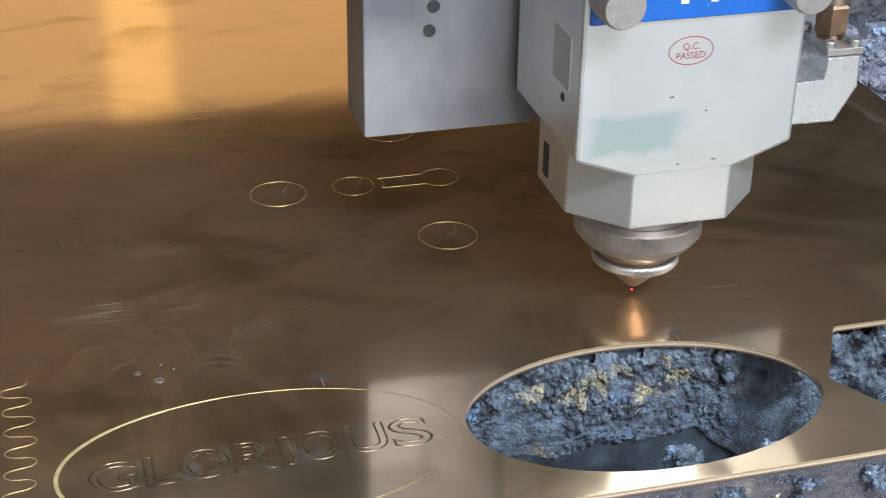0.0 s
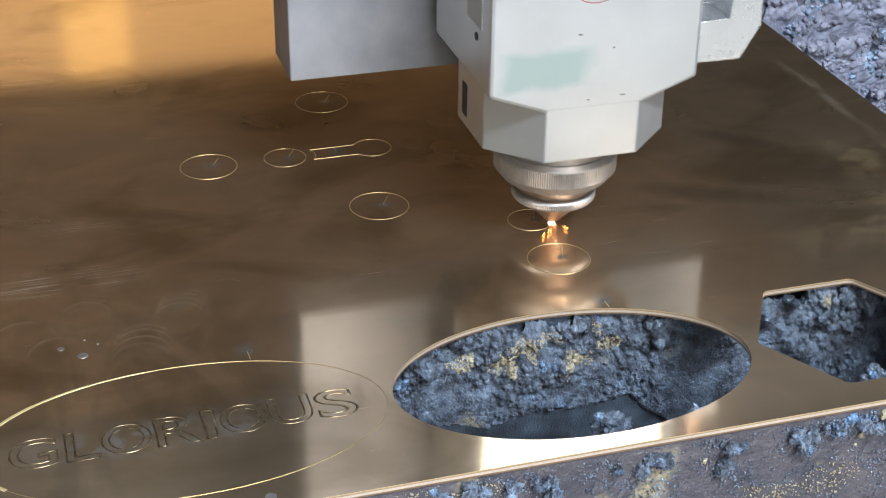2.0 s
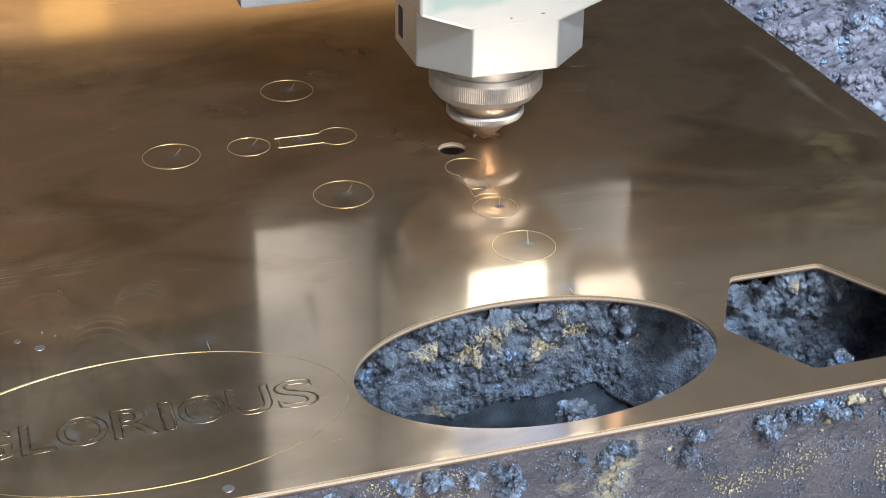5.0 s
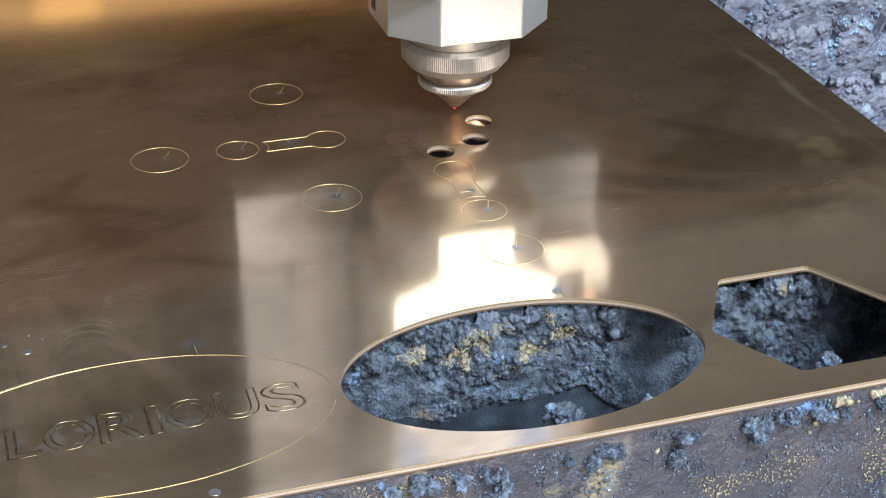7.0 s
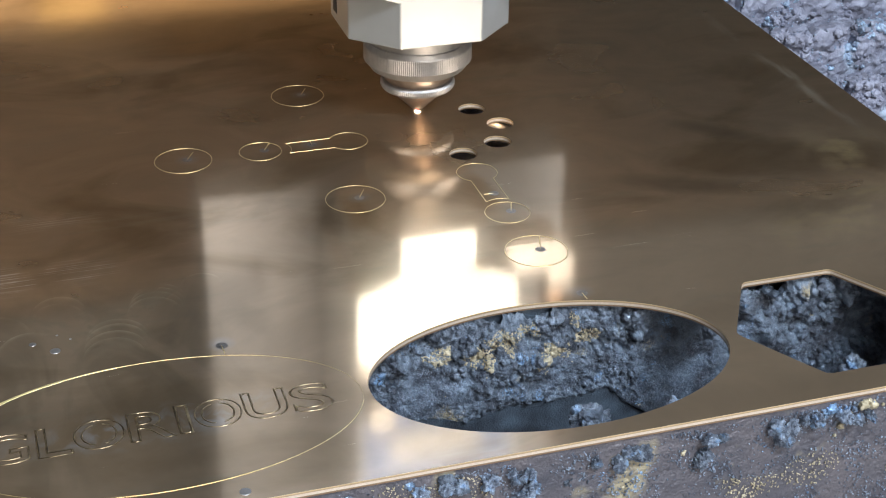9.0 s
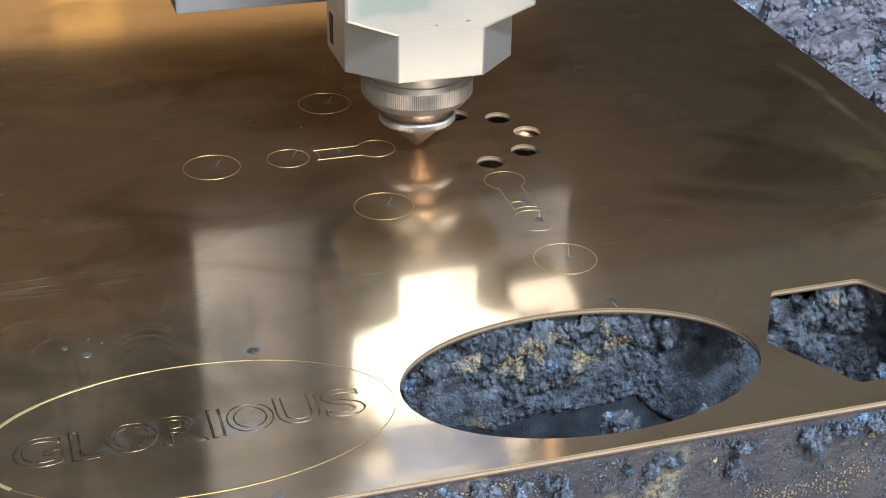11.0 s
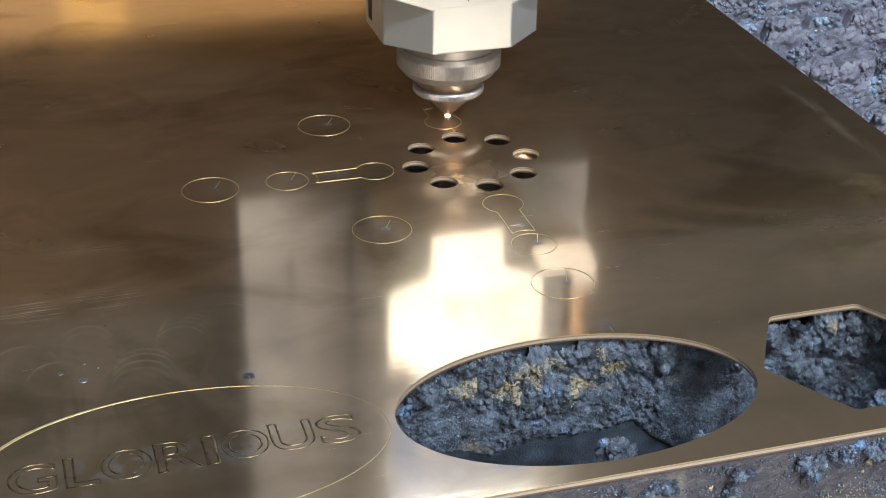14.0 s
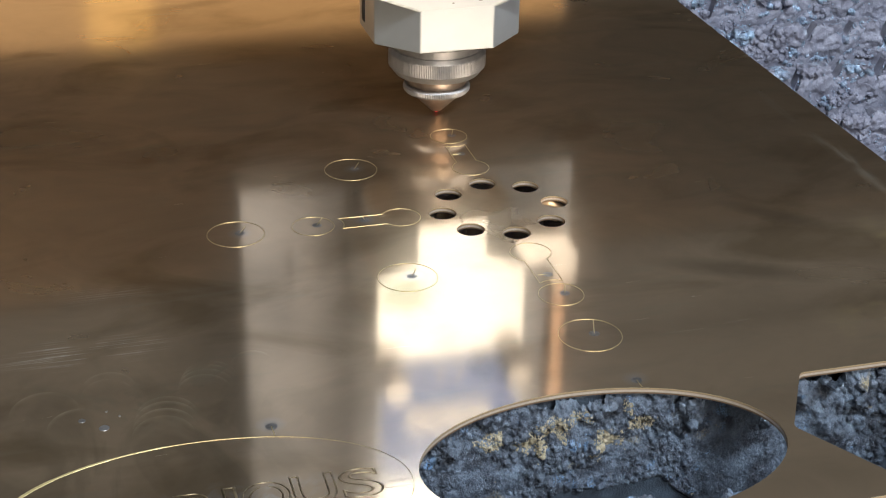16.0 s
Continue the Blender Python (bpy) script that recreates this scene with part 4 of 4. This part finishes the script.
jet_low = spray("spark_jet", "short orange sparks flying off the cutting point", M_EMBER, 3, 6, 235, 290, 0.001, 0.011, 0.10, 0.00011)
jet_high = spray("spark_jet", "long yellow sparks thrown up over the brass sheet", M_FLARE, 5, 4, 20, 160, 0.012, 0.06, 0.9, 0.00009)
under = spray("spark_shower", "orange sparks racing along under the brass sheet", M_FLARE, 8, 150, 0, 360, 0.012, 0.085, -0.02, 0.00028)
falling = []
for top, foot in (((-0.0398, 0.050, 0.0087), (-0.0364, 0.050, -0.0155)), ((-0.0231, 0.050, -0.0189), (-0.0223, 0.050, -0.0297))):
    bm = bmesh.new()
    needle(bm, top, foot, 0.00028)
    falling.append(tagged(part("falling_spark", bm, M_HOT), "pale pink glowing spark falling past the slag", "spark", "sparks that fall by the oval opening"))

# ------------------------------------------------------------------ gantry
# Black for unseen folds, added so that the brass mirrors a darker beam front.
M_COVER = material("added_black_front", (0.045, 0.042, 0.04), 0.7, 0.0, 0.3, 20)
beam = part("gantry_beam", box(-1.6, 1.6, 0.125, 0.480, 0.128, 0.80, 0.004), M_BEAM)
tagged(beam, "dark painted gantry beam across the cutting bed", "gantry")

for k in range(11):
    z = 0.135 + 0.06 * k
    part("added_front_fold", profile_y([(-1.58, z), (1.58, z), (1.58, z + 0.056), (-1.58, z + 0.056)], 0.116, 0.1248, 0.002), M_COVER, beam, "added black fold that darkens the mirrored beam front")

# ------------------------------------------------------------------ what moves
HEAD_ROWS = [
    # seconds, x, y and lift in millimetres
    (0.0, 1.9, 98.8, 2.3), (0.1, 2.1, 99.2, 1.6), (0.2, 2.2, 99.6, 0.8), (0.3, 4.4, 107.2, 0.8), (0.4, -4.5, 107.0, 0.8), (0.5, -9.2, 101.0, 0.8), (0.6, -8.6, 92.8, 0.8),
    (0.7, -1.0, 88.5, 0.8), (0.8, 8.4, 92.6, 0.8), (0.9, 7.2, 105.0, 0.8), (1.0, 1.2, 112.8, 6.6), (1.1, 0.6, 123.5, 3.0), (1.2, 0.4, 125.6, 0.8), (1.5, 1.6, 126.4, 0.8),
    (1.6, 2.6, 130.5, 0.8), (1.7, -4.8, 131.2, 0.8), (1.8, -7.2, 124.6, 0.8), (1.9, -0.8, 118.2, 0.8), (2.0, 6.9, 122.9, 0.8), (2.1, 3.2, 133.5, 3.0),
    (2.2, 0.4, 139.0, 5.0), (2.4, 0.4, 140.2, 0.8), (2.7, 0.2, 140.0, 0.8), (2.9, -3.8, 134.8, 0.8), (3.0, 2.6, 134.8, 0.8), (3.1, 4.0, 141.0, 0.8),
    (3.2, 5.5, 152.5, 0.8), (3.3, 4.8, 162.0, 0.8), (3.4, -3.6, 162.6, 0.8), (3.5, -5.6, 150.4, 0.8), (3.6, -4.2, 141.5, 0.8), (3.7, -4.0, 142.0, 4.0),
    (3.8, -2.2, 160.0, 6.0), (3.9, -0.6, 172.0, 0.8), (4.2, -0.4, 172.3, 0.8), (4.3, 1.2, 177.0, 0.8), (4.4, -4.4, 174.3, 0.8), (4.5, -4.8, 170.4, 0.8), (4.6, -0.6, 167.4, 0.8),
    (4.7, 4.6, 171.0, 0.8), (4.8, 4.0, 174.5, 2.0), (4.9, 10.0, 177.0, 3.0), (5.0, 13.8, 177.6, 0.8), (5.4, 14.6, 178.4, 0.8), (5.5, 16.0, 183.3, 0.8), (5.6, 10.4, 180.5, 0.8),
    (5.7, 12.0, 174.8, 0.8), (5.8, 19.6, 176.5, 0.8), (5.9, 19.0, 183.0, 3.0), (6.0, 20.6, 190.5, 3.0), (6.1, 21.0, 193.4, 0.8), (6.4, 21.3, 193.7, 0.8), (6.5, 16.6, 195.5, 0.8), (6.6, 20.0, 188.8, 0.8), (6.7, 26.0, 192.0, 0.8),
    (6.8, 22.0, 199.0, 3.0), (7.0, 16.2, 207.0, 1.2), (7.3, 14.0, 207.6, 0.8), (7.6, 14.2, 207.6, 0.8), (7.7, 15.2, 212.8, 0.8), (7.8, 10.2, 208.6, 0.8), (7.9, 11.0, 204.6, 0.8), (8.0, 15.6, 203.8, 0.8), (8.1, 19.0, 209.6, 2.0),
    (8.2, 15.0, 216.0, 6.0), (8.3, 5.0, 216.0, 4.0), (8.4, -0.6, 214.6, 0.8), (8.8, -0.2, 214.6, 0.8), (8.9, 0.6, 219.2, 0.8), (9.0, -4.8, 213.6, 0.8), (9.1, -1.2, 210.0, 0.8), (9.2, 4.4, 213.0, 0.8), (9.3, 2.0, 219.0, 2.0),
    (9.5, -11.0, 211.0, 3.0), (9.7, -15.0, 208.6, 0.8), (10.0, -15.0, 208.6, 0.8), (10.1, -19.6, 206.6, 0.8), (10.2, -14.0, 203.8, 0.8), (10.3, -10.4, 210.4, 0.8), (10.5, -19.0, 199.0, 3.0), (10.7, -21.3, 193.6, 0.8), (11.2, -21.3, 194.0, 0.8), (11.3, -25.6, 191.8, 0.8),
    (11.5, -19.4, 189.2, 0.8), (11.6, -18.4, 195.6, 0.8), (11.7, -18.6, 190.0, 2.5), (11.8, -16.6, 181.0, 2.0), (11.9, -15.6, 177.6, 0.8), (12.2, -14.6, 178.8, 0.8), (12.3, -14.2, 183.2, 0.8), (12.4, -19.6, 180.2, 0.8), (12.5, -17.4, 173.8, 0.8),
    (12.6, -10.8, 175.6, 0.8), (12.7, -9.6, 180.6, 3.0), (12.8, -3.6, 191.0, 11.0), (12.9, 0.2, 233.0, 11.0), (13.0, -0.4, 243.0, 1.5), (13.1, -1.0, 243.0, 0.8), (13.4, -1.4, 242.6, 0.8), (13.5, -4.2, 240.0, 0.8),
    (13.6, -5.8, 233.4, 0.8), (13.7, -3.4, 224.6, 0.8), (13.8, 2.8, 223.8, 0.8), (13.9, 6.8, 229.4, 0.8), (14.0, 4.0, 237.4, 0.8), (14.1, 4.0, 250.0, 0.8), (14.2, -1.0, 251.4, 0.8), (14.3, -4.2, 248.0, 0.8), (14.4, -4.0, 243.2, 1.0),
    (14.5, 1.2, 257.0, 5.0), (14.6, 0.6, 262.6, 1.0), (14.9, 0.6, 262.8, 0.8), (15.0, 1.2, 262.2, 0.8), (15.1, 3.4, 268.8, 0.8), (15.2, -5.6, 266.8, 0.8), (15.3, -6.8, 259.6, 0.8), (15.4, 1.2, 255.2, 0.8), (15.5, 7.2, 262.0, 0.8),
    (15.6, 5.0, 268.6, 3.0), (15.7, 3.4, 281.0, 6.0), (15.8, 2.4, 289.6, 1.0), (16.0, 2.0, 289.0, 0.8),
]
CUTTING = [(0.3, 0.92), (1.45, 2.05), (2.85, 3.65), (4.3, 4.75), (5.45, 5.85), (6.4, 6.75), (7.55, 8.08), (8.85, 9.25), (10.05, 10.35), (11.2, 11.65), (12.15, 12.62), (13.3, 14.3), (14.98, 15.5)]


def motions():
    walk(head, [(t, pose(x / 1000, y / 1000, z / 1000)) for t, x, y, z in HEAD_ROWS])
    walk(beam, [(t, pose(0, y / 1000, 0)) for t, x, y, z in HEAD_ROWS])
    on = lambda t: any(a <= t <= b for a, b in CUTTING)
    walk(spark, [(t, pose(x / 1000, y / 1000, z / 1000 + (0.0 if on(t) else 0.006))) for t, x, y, z in HEAD_ROWS])
    walk(dot, [(t, pose(x / 1000, y / 1000, 0.0)) for t, x, y, z in HEAD_ROWS])
    # bursts of sparks: nothing flies between them, the streaks lie in the tray under the slats
    def bursts(ob, spans, z_on, z_off):
        rows = []
        for i in range(161):
            t = i / 10
            a = max((r for r in HEAD_ROWS if r[0] <= t + 1e-6), key=lambda r: r[0])
            b = min((r for r in HEAD_ROWS if r[0] >= t - 1e-6), key=lambda r: r[0])
            f = (t - a[0]) / (b[0] - a[0]) if b[0] > a[0] else 0.0
            x, y = (a[1] + (b[1] - a[1]) * f) / 1000, (a[2] + (b[2] - a[2]) * f) / 1000
            lit = any(p - 1e-6 <= t <= q + 1e-6 for p, q in spans)
            rows.append((t, pose(x, y, z_on if lit else z_off)))
        walk(ob, rows)
    bursts(jet_low, [(1.8, 1.8), (2.0, 2.0), (2.9, 3.0), (11.5, 11.6), (13.9, 13.9), (15.3, 15.5)], 0.0006, -0.15)
    bursts(jet_high, [(11.5, 11.5), (15.4, 15.4)], 0.0008, -0.15)
    bursts(under, [(11.3, 11.5), (13.9, 13.9), (15.4, 15.5)], -0.0052, -0.15)
    for ob in falling:
        walk(ob, [(0, pose(0, 0.03, -0.15)), (15.4, pose(0, 0.03, -0.15)), (15.47, pose(0, 0.012, 0.006)), (15.5, pose(0, 0, 0)), (15.53, pose(0.001, -0.004, -0.04)), (15.6, pose(0.002, -0.01, -0.14)), (16, pose(0.002, -0.01, -0.14))])
    for ob, k, x, y in SLUGS:
        t = FALL[k]
        rest = pose(x, y - 0.012, -0.12, 20 + 9 * k, 12, 30 * k)
        if k == 3:
            rest = pose(x + 0.0004, y + 0.0006, -0.0032, 14, 6, 0)
        walk(ob, [(0, pose(x, y, 0)), (t, pose(x, y, 0)), (t + 0.03, pose(x, y, -0.003, 8)), (t + 0.14, rest), (16, rest)])
    for ob, t in EMBER:
        walk(ob, [(0, pose(0, 0, -0.0009)), (max(0.02, t - 0.04), pose(0, 0, -0.0009)), (t, pose(0, 0, 0)), (16, pose(0, 0, 0))])


motions()
